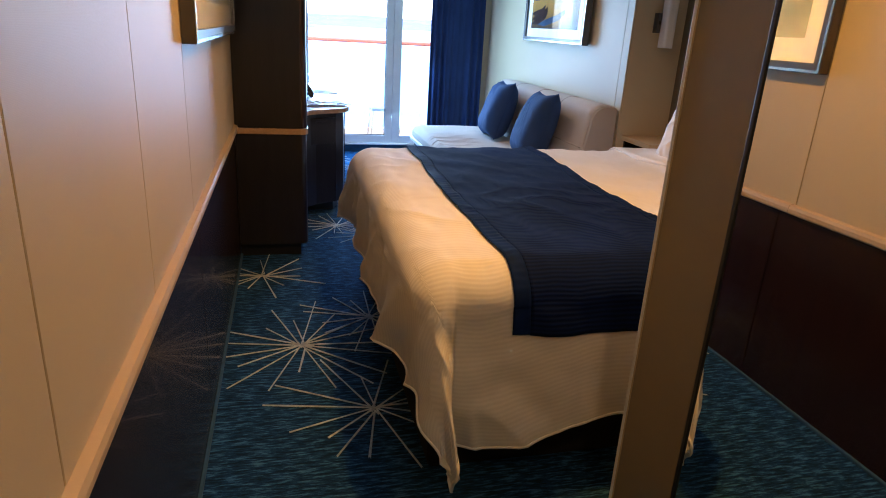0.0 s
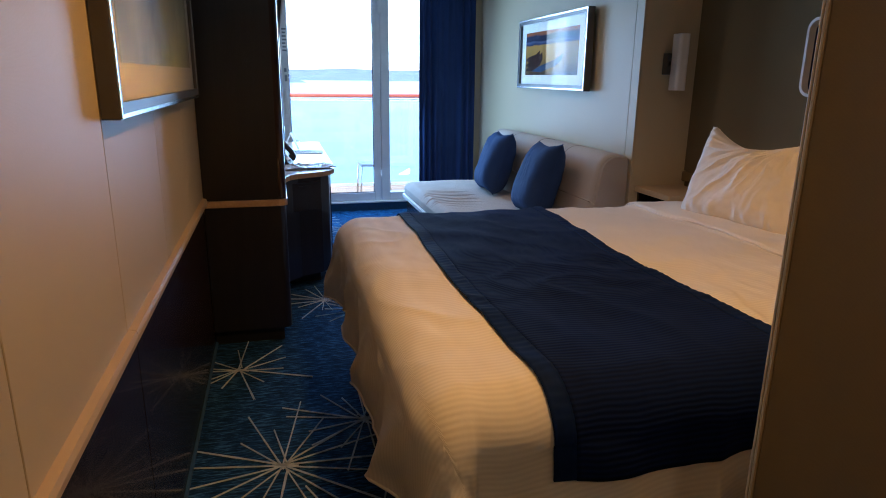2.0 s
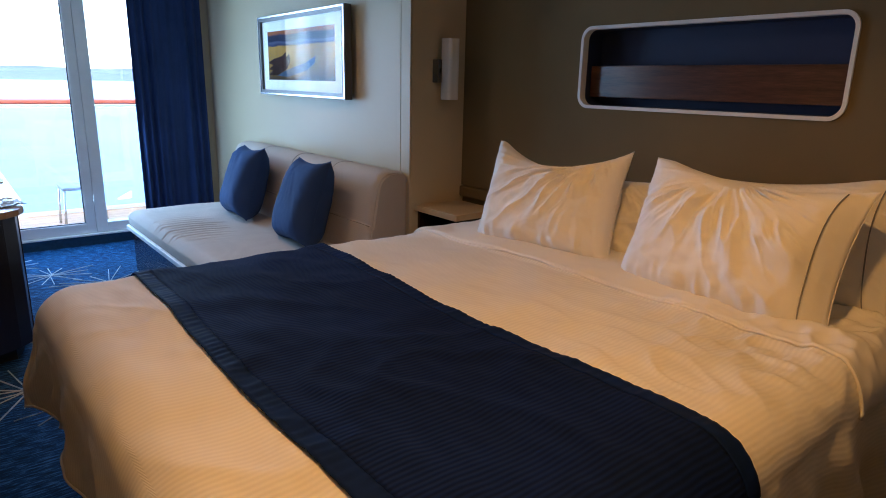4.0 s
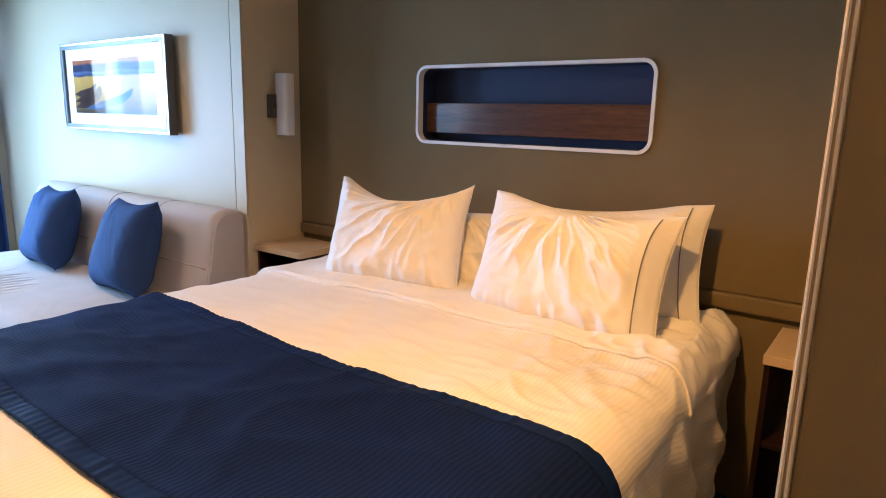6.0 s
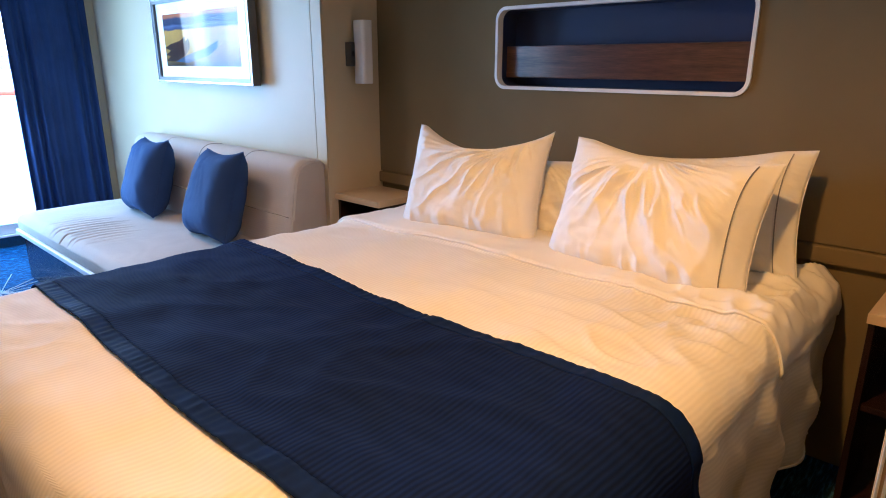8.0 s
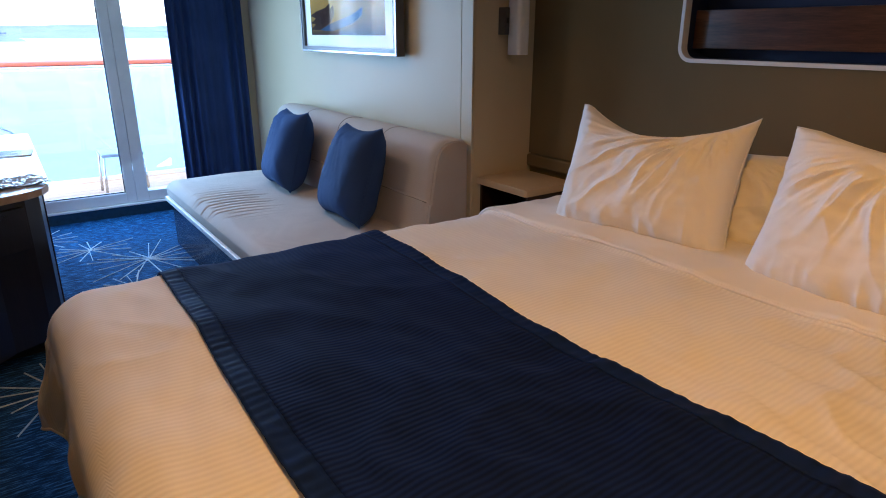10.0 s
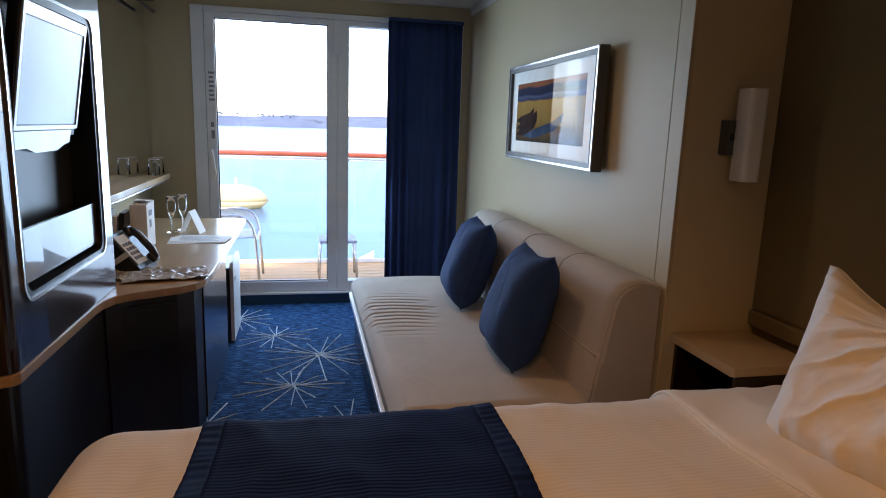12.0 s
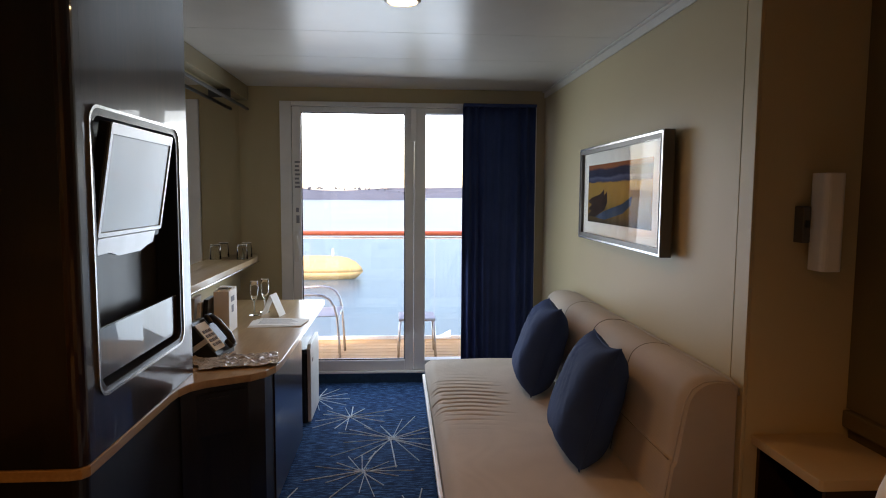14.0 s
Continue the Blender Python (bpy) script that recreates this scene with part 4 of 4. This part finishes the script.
        if hang > 0.02:
            along = b if dx > dy else a
            cr = 0.014 * noise.noise(Vector((a * 9, b * 9, z * 3))) + 0.032 * min(1, hang * 5) * max(0.0, ridged(Vector((along * 4.5 + z * 1.5, z * 1.2, 2.2)))) ** 2
            x -= cr if dx > dy else 0
            y -= cr if dn and dy >= dx else 0
    return Vector((x, y, max(z, 0.012)))


bed = thing("bed", 1.7, 2.54, 0.0, "double bed with black base, made up in white", "bed")
part("base", box(XF + 0.085, 2.80, YN + 0.09, YF - 0.085, 0.0, 0.34, 0.02), M_BEDBASE, bed, "black upholstered base")
part("mattress", box(XF + 0.035, 2.80, YN + 0.045, YF - 0.045, 0.341, 0.665, 0.08, 4), M_COTTON, bed, "white mattress", smooth=True)

A0, A1, B0, B1 = XF + RAD - 0.44, XH - 0.03, YN + RAD - 0.54, YF - RAD + 0.36
duvet = thing("duvet", 1.6, 2.54, 0.69, "white striped duvet draping over the bed foot", "duvet")


def duvet_place(u, v):
    a = A0 + (A1 - A0) * u
    near = B0 - 0.10 * math.exp(-((a - XF - RAD - 0.05) / 0.22) ** 2) * (a > XF + 0.02) + 0.02 * math.sin(a * 5)
    return drape(a, near + (B1 - near) * v)


part("cover", sheet(duvet_place, 240, 260, lambda u, v: (B0 + (B1 - B0) * v, A0 + (A1 - A0) * u)), M_DUVET, duvet, smooth=True, thick=0.012)
part("hem", tube([duvet_place(0, k / 120) for k in range(121)], 0.005, 6), M_COTTON, duvet, "stitched foot hem", smooth=True)
part("hem", tube([duvet_place(k / 120, 0) for k in range(121)], 0.005, 6), M_COTTON, duvet, "stitched side hem", smooth=True)


def sheet_place(u, v):
    a = 2.13 + 0.02 * noise.noise(Vector((v * 6, 0, 3))) + (XH - 2.13) * u
    b_ = YN + RAD - 0.20 + (YF - YN - 2 * RAD + 0.45) * v
    p = drape(a, b_, 0.006)
    return p + Vector((0, 0, 0.006 * ridged(Vector((a * 6, b_ * 3, 5)))))


top_sheet = thing("top_sheet", 2.45, 2.54, 0.70, "white cotton sheet folded back below the pillows", "sheet")
part("cloth", sheet(sheet_place, 60, 190), M_COTTON, top_sheet, smooth=True, thick=0.006)
part("fold_edge", tube([sheet_place(0, k / 150) - Vector((0, 0, 0.006)) for k in range(151)], 0.005, 6), M_COTTON, top_sheet, smooth=True)

runner = thing("bed_runner", 1.25, 2.54, 0.72, "navy ribbed bed runner with satin borders across the bed", "bed runner")
R0, R1, RB0, RB1 = 0.888, 1.608, YN + RAD - 0.275, YF - RAD + 0.28


def runner_sheet(a0, a1, nu, lift):
    def place(u, v):
        a, b = a0 + (a1 - a0) * u, RB0 + (RB1 - RB0) * v
        s = (a - R0) / (R1 - R0)
        p = drape(a + 0.012 * math.sin(b * 2.2) - (0.012 + 0.036 * s) * math.exp(-((b - 2.45) / 0.45) ** 2), b, lift)
        tuck = 0.006 * max(0.0, noise.noise(Vector((a * 7, b * 7, 11.0))))
        tuck += 0.012 * max(0.0, ridged(Vector((a * 4 + b * 2, b * 6 - a, 3.0))) - 0.55) * math.exp(-((b - 2.25) / 0.28) ** 2)
        if nu < 10:
            tuck += 0.0016 * math.sin(b * 215 + 5 * noise.noise(Vector((b * 9, a * 3, 1)))) * (0.5 + noise.noise(Vector((b * 14, 2, 2))))
        return p + Vector((0, 0, tuck))
    return sheet(place, nu, 150 if nu > 10 else 420, lambda u, v: (RB0 + (RB1 - RB0) * v, a0 + (a1 - a0) * u))


part("cloth", runner_sheet(R0 + 0.05, R1 - 0.05, 56, 0.008), M_RUNNER, runner, smooth=True, thick=0.004)
part("border", runner_sheet(R0, R0 + 0.0495, 6, 0.0095), M_SATIN, runner, "gathered navy satin border", smooth=True, thick=0.004)
part("border", runner_sheet(R1 - 0.0495, R1, 6, 0.0095), M_SATIN, runner, "gathered navy satin border", smooth=True, thick=0.004)


def cushion_surface(w, h, t, seed, ears=0.10, creases=0.012, sag=0.0, lop=0.0, cuff=0.0, fan_at=0.0):
    rnd = random.Random(seed)
    o = Vector((rnd.uniform(0, 90), rnd.uniform(0, 90), rnd.uniform(0, 90)))

    def side(s):
        def place(u, v):
            p, q = 2 * u - 1, 2 * v - 1
            x = w / 2 * p * (1 - ears * (1 - q * q) * abs(p))
            y = h / 2 * q * (1 - ears * (1 - p * p) * abs(q))
            up = max(0.0, q)
            y -= sag * h * max(0.0, 1 - (p - lop) ** 2) * up * up
            f = max(0.0, (1 - p ** 4) * (1 - q ** 4)) ** 0.55
            z = t / 2 * f * (1 - 0.15 * q)
            ang = math.atan2(q - 1.05, p - fan_at)
            away = math.hypot(q - 1.05, p - fan_at)
            long_fold = max(0.0, ridged(Vector((ang * 6.2 + 0.5 * noise.noise(Vector((p * 2, q * 2, 3)) + o), away * 0.8, s * 3)) + o) - 0.1) ** 1.3
            short_fold = max(0.0, ridged(Vector((ang * 14 + 0.6 * noise.noise(Vector((q * 3, p * 3, 1)) + o), away * 1.5, s * 3 + 9)) + o) - 0.15) ** 1.3
            fan = (long_fold * math.exp(-0.75 * away) + 0.8 * short_fold * math.exp(-1.6 * away)) * (1 - math.exp(-(away / 0.3) ** 2))
            pucker = 0.5 * max(0.0, ridged(Vector((p * 6.5, q * 0.8, 4 + s)) + o)) * math.exp(-((q + 1) / 0.3) ** 2)
            fan *= min(1.0, max(0.15, 0.55 + 1.3 * noise.noise(Vector((p * 1.6, q * 1.6, 2 + s)) + o)))
            slack = 0.30 * ridged(Vector((p * 1.3 + q * 1.0, q * 1.1 - p * 0.5, 7 * s)) + o)
            fine = noise.noise(Vector((p * 9, q * 7, s)) + o) * 0.10
            cr = creases * min(1, f * 1.25) * (1.35 * fan + pucker + slack + fine)
            if cuff:
                d = (p - cuff) / 0.07
                cr *= 1 - math.exp(-d * d)
                if p > cuff:
                    z *= max(0.50, 1 - (p - cuff) * 4)
                    cr *= 0.8
            return Vector((x, y, s * max(0.0, z + cr)))
        return place
    return side


def cushion_mesh(side, n):
    bm = join(sheet(side(1), n, n), sheet(side(-1), n, n))
    bmesh.ops.remove_doubles(bm, verts=bm.verts, dist=0.0004)
    bmesh.ops.recalc_face_normals(bm, faces=bm.faces)
    return bm


def leaning(x, y, z, lean, yaw=0.0, roll=0.0):
    """Stands a cushion up: its width runs towards -y, its face looks to -x and leans back."""
    return pose(x, y, z, 0, 0, yaw) @ Matrix(((0, math.sin(radians(lean)), -math.cos(radians(lean)), 0), (-1, 0, 0, 0), (0, math.cos(radians(lean)), math.sin(radians(lean)), 0), (0, 0, 0, 1))) @ pose(0, 0, 0, 0, 0, roll)


def bed_pillow(label, m, w, h, t, seed, cuff=0, sag=0.0, lop=0.0, fan_at=0.0):
    p = thing("pillow", *m.translation, label, "pillow", "pillows on the bed")
    side = cushion_surface(w, h, t, seed, 0.07, 0.040, sag, lop, 0.83 * cuff, fan_at)
    part("pillowcase", moved(cushion_mesh(side, 150), m), M_COTTON, p, smooth=True)
    if cuff:
        line = [m @ (side(1)(0.5 + cuff * 0.415 + 0.004 * math.sin(k * 0.11), 0.03 + 0.94 * k / 60) + Vector((0, 0, 0.002))) for k in range(61)]
        for _ in range(12):
            line = [line[0]] + [(p + 2 * q + r) / 4 for p, q, r in zip(line, line[1:], line[2:])] + [line[-1]]
        part("piping", tube([p + m.to_3x3() @ Vector((0, 0, 0.003)) for p in line], 0.0020, 6), M_PIPING, p, "grey piping", smooth=True)
    edge = [m @ side(1)(u, v) for u, v in [(k / 30, 0) for k in range(30)] + [(1, k / 30) for k in range(30)] + [(1 - k / 30, 1) for k in range(30)] + [(0, 1 - k / 30) for k in range(31)]]
    part("seam", tube(edge, 0.0018, 6), M_COTTON, p, smooth=True)
    return p


bed_pillow("plump white pillow propped at the window side", leaning(2.41, 2.89, 0.910, 20, 5, 2.5), 0.675, 0.475, 0.19, 3, 0, 0.20, 0.1, 0.75)
bed_pillow("white pillow with grey piping propped on the bed", leaning(2.39, 2.09, 0.895, 20, -4, -0.5), 0.74, 0.475, 0.20, 8, 1, 0.07, 0.2, -0.05)
bed_pillow("white pillow behind the front pillow", leaning(2.60, 2.67, 0.845, 16, 0, 3), 0.70, 0.36, 0.15, 13, 0, 0.04)
bed_pillow("white pillow leaning on the headboard", leaning(2.59, 2.045, 0.90, 16, 2, 3), 0.74, 0.425, 0.16, 21, 1, 0.07, -0.3)


# ---- bedside ----
def bedside_table(x0, x1, y0, y1, label):
    t = thing("nightstand", (x0 + x1) / 2, (y0 + y1) / 2, 0.0, label, "nightstand", "nightstands by the bed")
    part("top", prism([(x0, y0 + 0.008), (x0 + 0.008, y0), (x1, y0), (x1, y1), (x0, y1)], "z", 0.680, 0.712, 0.003), M_RAIL, t, "pale laminate top")
    part("back", box(x1 - 0.02, x1, y0 + 0.021, y1 - 0.021, 0.0, 0.679), M_DARKWOOD, t)
    part("side_panel", box(x0 + 0.02, x1, y0 + 0.002, y0 + 0.02, 0.0, 0.679, 0.002), M_DARKWOOD, t)
    part("side_panel", box(x0 + 0.02, x1, y1 - 0.02, y1 - 0.002, 0.0, 0.679, 0.002), M_DARKWOOD, t)
    part("shelf_board", box(x0 + 0.03, x1 - 0.021, y0 + 0.021, y1 - 0.021, 0.40, 0.42, 0.002), M_DARKWOOD, t)
    part("bottom_board", box(x0 + 0.03, x1 - 0.021, y0 + 0.021, y1 - 0.021, 0.05, 0.07, 0.002), M_DARKWOOD, t)
    return t


bedside_table(2.465, HEAD - 0.03, 3.565, RET - 0.003, "small dark open nightstand with pale top beside the sofa wall")
bedside_table(2.44, HEAD - 0.03, 1.238, 1.45, "small dark open nightstand with pale top beside the partition")

sconce = thing("wall_sconce", 2.6, RET, 1.28, "white rectangular wall lamp, switched off", "wall lamp")
part("backplate", box(2.575, 2.602, RET - 0.05, RET - 0.0015, 1.37, 1.49, 0.004), M_PEWTER, sconce, "dark backplate with switch")
part("switch", box(2.581, 2.595, RET - 0.056, RET - 0.0505, 1.42, 1.445, 0.002), M_BLACK, sconce)
part("shade", join(prism(rounded(2.603, 2.673, RET - 0.115, RET - 0.03, 0.018, 4), "z", 1.282, 1.597, 0.004)), M_WHITE, sconce, "white box shade")
part("arm", box(2.6025, 2.65, RET - 0.0295, RET - 0.0015, 1.40, 1.46, 0.003), M_PEWTER, sconce)


# ---- sofa ----
SX, SY0, SY1 = 1.43, 3.94, 6.0
sofa = thing("sofa", 1.95, 5.0, 0.0, "taupe upholstered daybed sofa with a low rounded back", "sofa")
part("base", box(SX + 0.03, 2.42, SY0 + 0.01, SY1 - 0.01, 0.0, 0.305, 0.006), M_DARKWOOD, sofa, "dark glossy plinth")
# white coating stands in for the sky mirrored along the metal strip
part("edge_strip", box(SX - 0.007, SX + 0.034, SY0, SY1, 0.306, 0.3355, 0.004), M_ALU, sofa, "metal edge strip, sky reflection put into its white colour")
part("platform", box(SX + 0.035, 2.42, SY0, SY1, 0.306, 0.33, 0.003), M_SOFA, sofa)


def seat_top(u, v):
    x, y = SX + 0.008 + 0.85 * u, SY0 + (SY1 - SY0) * v
    e = max(0.0, 1 - min(u, 1 - u) * 0.85 / 0.06, 1 - min(v, 1 - v) * 2.05 / 0.06)
    z = 0.445 - 0.045 * e ** 2 + 0.006 * math.sin(3 * u) + 0.004 * noise.noise(Vector((x * 4, y * 4, 0)))
    k = math.exp(-((y - 5.17) / 0.25) ** 2) * max(0.0, 1 - abs(u - 0.23 - 0.05 * math.sin(y * 40)) / 0.22) ** 0.7
    z -= 0.030 * k * max(0.0, math.sin((y + 0.05 * math.sin(x * 7)) * 100)) ** 3
    return Vector((x, y, z))


cush = join(sheet(seat_top, 44, 460), box(SX + 0.008, SX + 0.858, SY0, SY1, 0.336, 0.40, 0.012))
part("seat_cushion", cush, M_SOFA, sofa, "taupe seat cushion with creases", smooth=True)
back_profile = [(2.42, 0.40), (2.42, 0.85), (2.412, 0.878), (2.39, 0.895), (2.34, 0.902), (2.295, 0.897), (2.255, 0.873), (2.232, 0.83), (2.213, 0.73), (2.196, 0.625), (2.19, 0.612), (2.175, 0.52), (2.165, 0.446)]
smooth_profile = []
for k in range(len(back_profile) - 1):
    p0, p1, p2, p3 = (Vector(back_profile[min(max(k + d, 0), len(back_profile) - 1)]) for d in (-1, 0, 1, 2))
    for t in (0, 0.25, 0.5, 0.75):
        q = 0.5 * (2 * p1 + (p2 - p0) * t + (2 * p0 - 5 * p1 + 4 * p2 - p3) * t * t + (3 * p1 - p0 - 3 * p2 + p3) * t ** 3)
        smooth_profile.append((q.x, q.y))
smooth_profile.append(back_profile[-1])


def back_place(u, v):
    k = u * (len(smooth_profile) - 1)
    x, z = smooth_profile[int(k)] if int(k) == len(smooth_profile) - 1 else smooth_profile[int(k)]
    end = max(0.0, 1 - min(v, 1 - v) * 2.05 / 0.05) ** 2
    y = SY0 + 0.004 + (SY1 - SY0 - 0.008) * v
    return Vector((x + 0.022 * end * (x < 2.41), y, z - 0.018 * end * (z > 0.6) + 0.003 * noise.noise(Vector((x * 6, y * 5, z * 6)))))


ends = [prism([(min(x + 0.022, 2.42), z - 0.018 * (z > 0.6)) for x, z in smooth_profile], "y", y, y + 0.002) for y in (SY0 + 0.006, SY1 - 0.008)]
part("backrest", sheet(back_place, len(smooth_profile) - 1, 120), M_SOFA, sofa, "rounded taupe backrest", smooth=True)
for end in ends:
    part("end_panel", end, M_SOFA, sofa)
for z_, x_ in ((0.614, 2.1925),):
    part("seam", tube([(x_, SY0 + 0.02 + 0.05 * k, z_ + 0.001 * math.sin(k)) for k in range(int((SY1 - SY0 - 0.04) / 0.05) + 1)], 0.0026, 6), M_SEAM, sofa, smooth=True)
for y_ in (SY0 + 0.52, SY0 + 1.03, SY0 + 1.54):
    part("seam", tube([(x, y_, z) for x, z in smooth_profile[8:]], 0.0024, 6), M_SEAM, sofa, smooth=True)
part("piping", tube([(x + 0.006, SY0 + 0.005, z - 0.008) for x, z in back_profile[1:]], 0.003, 6), M_SOFA, sofa, smooth=True)


def scatter(label, m, s, seed):
    c = thing("scatter_cushion", *m.translation, label, "cushion", "navy cushions on the sofa")
    side = cushion_surface(s, s, 0.22, seed, 0.085, 0.012, 0.02, 0.2, 0.0, -0.3)
    part("cover", moved(cushion_mesh(side, 44), m), M_CUSHION, c, smooth=True)
    edge = [m @ side(1)(u, v) for u, v in [(k / 24, 0) for k in range(24)] + [(1, k / 24) for k in range(24)] + [(1 - k / 24, 1) for k in range(24)] + [(0, 1 - k / 24) for k in range(25)]]
    part("seam", tube(edge, 0.003, 6), M_CUSHION, c, smooth=True)
    return c


scatter("navy cushion leaning on the sofa back by the window", leaning(2.055, 5.33, 0.69, 18, -7, 3), 0.49, 31)
scatter("navy cushion leaning on the middle of the sofa back", leaning(2.055, 4.45, 0.69, 18, -7, 4), 0.50, 44)


# ---- curtain ----
def curtain_place(u, v):
    x = 1.765 + 0.565 * u
    z = 0.10 + 2.09 * v
    wob = 1 + 0.25 * (1 - v)
    y = 6.84 + 0.017 * wob * (0.6 + 0.4 * math.sin(7.3 * u + 1)) * math.sin(u * 2 * math.pi * 9 + 1.4 * math.sin(4 * u) + 0.35 * v) + 0.007 * math.sin(u * 31 + 2 * v) + 0.006 * math.sin(u * 13)
    return Vector((x + 0.012 * (1 - v) * math.sin(9 * u), y, z))


curtain = thing("curtain", 2.05, 6.84, 0.10, "navy floor-length curtain drawn to the side of the door", "curtain")
part("cloth", sheet(curtain_place, 150, 24), M_CURTAIN, curtain, smooth=True, thick=0.004)
part("heading", box(1.765, 2.335, 6.82, 6.865, 2.191, 2.215, 0.004), M_CURTAIN, curtain)


# ---- pictures ----
def right_picture():
    y0, y1, z0, z1, x = 4.48, 5.765, 1.26, 1.797, RIGHT
    p = thing("framed_picture", x, (y0 + y1) / 2, z0, "framed art print of boats on a golden lake", "picture")
    hang = Matrix.Translation((x, y1, 0)) @ pose(0, 0, 0, 0, 0, -1.0) @ Matrix.Translation((-x, -y1, 0))
    part("frame", moved(ring(rounded(y0, y1, z0, z1, 0.003, 1), rounded(y0 + 0.036, y1 - 0.036, z0 + 0.036, z1 - 0.036, 0.002, 1), "x", x - 0.048, x - 0.002), hang), M_PEWTER, p, "pewter frame")
    part("frame_lip", moved(ring(rounded(y0 + 0.004, y1 - 0.004, z0 + 0.004, z1 - 0.004, 0.003, 1), rounded(y0 + 0.014, y1 - 0.014, z0 + 0.014, z1 - 0.014, 0.002, 1), "x", x - 0.052, x - 0.0481), hang), M_STEEL, p)
    part("mat_board", moved(box(x - 0.030, x - 0.024, y0 + 0.034, y1 - 0.034, z0 + 0.034, z1 - 0.034), hang), M_MATBOARD, p)
    py0, py1, pz0, pz1 = y0 + 0.15, y1 - 0.13, z0 + 0.105, z1 - 0.105
    part("print", moved(sheet(lambda u, v: Vector((x - 0.0305, py1 - (py1 - py0) * u, pz0 + (pz1 - pz0) * v)), 2, 2, lambda u, v: (u, v)), hang), M_PRINT, p, "dusk lake print", thick=0.0003)
    for k, (u0, v0, length, turn, mat) in enumerate(((0.0, 0.36, 0.36, 14, M_HULL), (0.0, 0.22, 0.46, 24, M_HULL), (0.0, 0.10, 0.50, 33, M_HULL), (0.14, 0.09, 0.72, 20, M_HULLBLUE))):
        hull = [(0, 0), (0.25, -0.07), (0.7, -0.06), (0.92, 0.0), (1.0, 0.09), (0.75, 0.045), (0.3, 0.035)]
        c, s = math.cos(radians(turn)), math.sin(radians(turn))
        pts = []
        for a, b in hull:
            a, b = a * length, b * 1.3
            pts.append((py1 - (u0 + (a * c - b * s) * 0.95) * (py1 - py0), pz0 + (v0 + (a * s + b * c) * 1.05) * (pz1 - pz0)))
        part("painted_boat", moved(prism(pts, "x", x - 0.0316, x - 0.0309), hang), mat, p)
    g = part("glazing", moved(box(x - 0.0395, x - 0.0375, y0 + 0.033, y1 - 0.033, z0 + 0.033, z1 - 0.033), hang @ Matrix.Translation((x - 0.036, y1, 0)) @ pose(0, 0, 0, 0, 0, -0.6) @ Matrix.Translation((-x + 0.0385, -y1, 0))), M_PICGLASS, p)
    g.visible_shadow = False


def left_picture():
    y0, y1, z0, z1 = 1.985, 3.50, 1.245, 1.80
    p = thing("framed_picture", 0.0, (y0 + y1) / 2, z0, "large pewter-framed muted green print on the hall wall", "picture")
    part("frame", ring(rounded(y0, y1, z0, z1, 0.003, 1), rounded(y0 + 0.036, y1 - 0.036, z0 + 0.036, z1 - 0.036, 0.002, 1), "x", 0.002, 0.040), M_PEWTER, p, "pewter frame")
    part("frame_lip", ring(rounded(y0 + 0.003, y1 - 0.003, z0 + 0.003, z1 - 0.003, 0.003, 1), rounded(y0 + 0.012, y1 - 0.012, z0 + 0.012, z1 - 0.012, 0.002, 1), "x", 0.0401, 0.043), M_STEEL, p)
    part("mat_board", box(0.020, 0.026, y0 + 0.034, y1 - 0.034, z0 + 0.034, z1 - 0.034), M_MATBOARD, p)
    part("print", box(0.0262, 0.027, y0 + 0.12, y1 - 0.12, z0 + 0.12, z1 - 0.10), M_GREYPRINT, p)
    g = part("glazing", box(0.034, 0.036, y0 + 0.033, y1 - 0.033, z0 + 0.033, z1 - 0.033), M_PICGLASS, p)
    g.visible_shadow = False


right_picture()
left_picture()


# ---- ceiling lights ----
def ceiling_spot(x, y):
    t = thing("ceiling_downlight", x, y, CEIL - 0.012, "round recessed ceiling downlight, lit warm white", "ceiling light", "ceiling downlights")
    part("trim_ring", lathe([(0.062, CEIL - 0.001), (0.075, CEIL - 0.001), (0.078, CEIL - 0.006), (0.070, CEIL - 0.014), (0.060, CEIL - 0.010)], x, y, 32, True), M_ALU, t, smooth=True)
    part("lens", lathe([(0.0, CEIL - 0.003), (0.0595, CEIL - 0.003), (0.0595, CEIL - 0.008), (0.0, CEIL - 0.010)], x, y, 32), M_LAMPGLOW, t, "glowing lens")
    return t


for lx, ly, lw, spread in LAMPS:
    ceiling_spot(lx, ly)
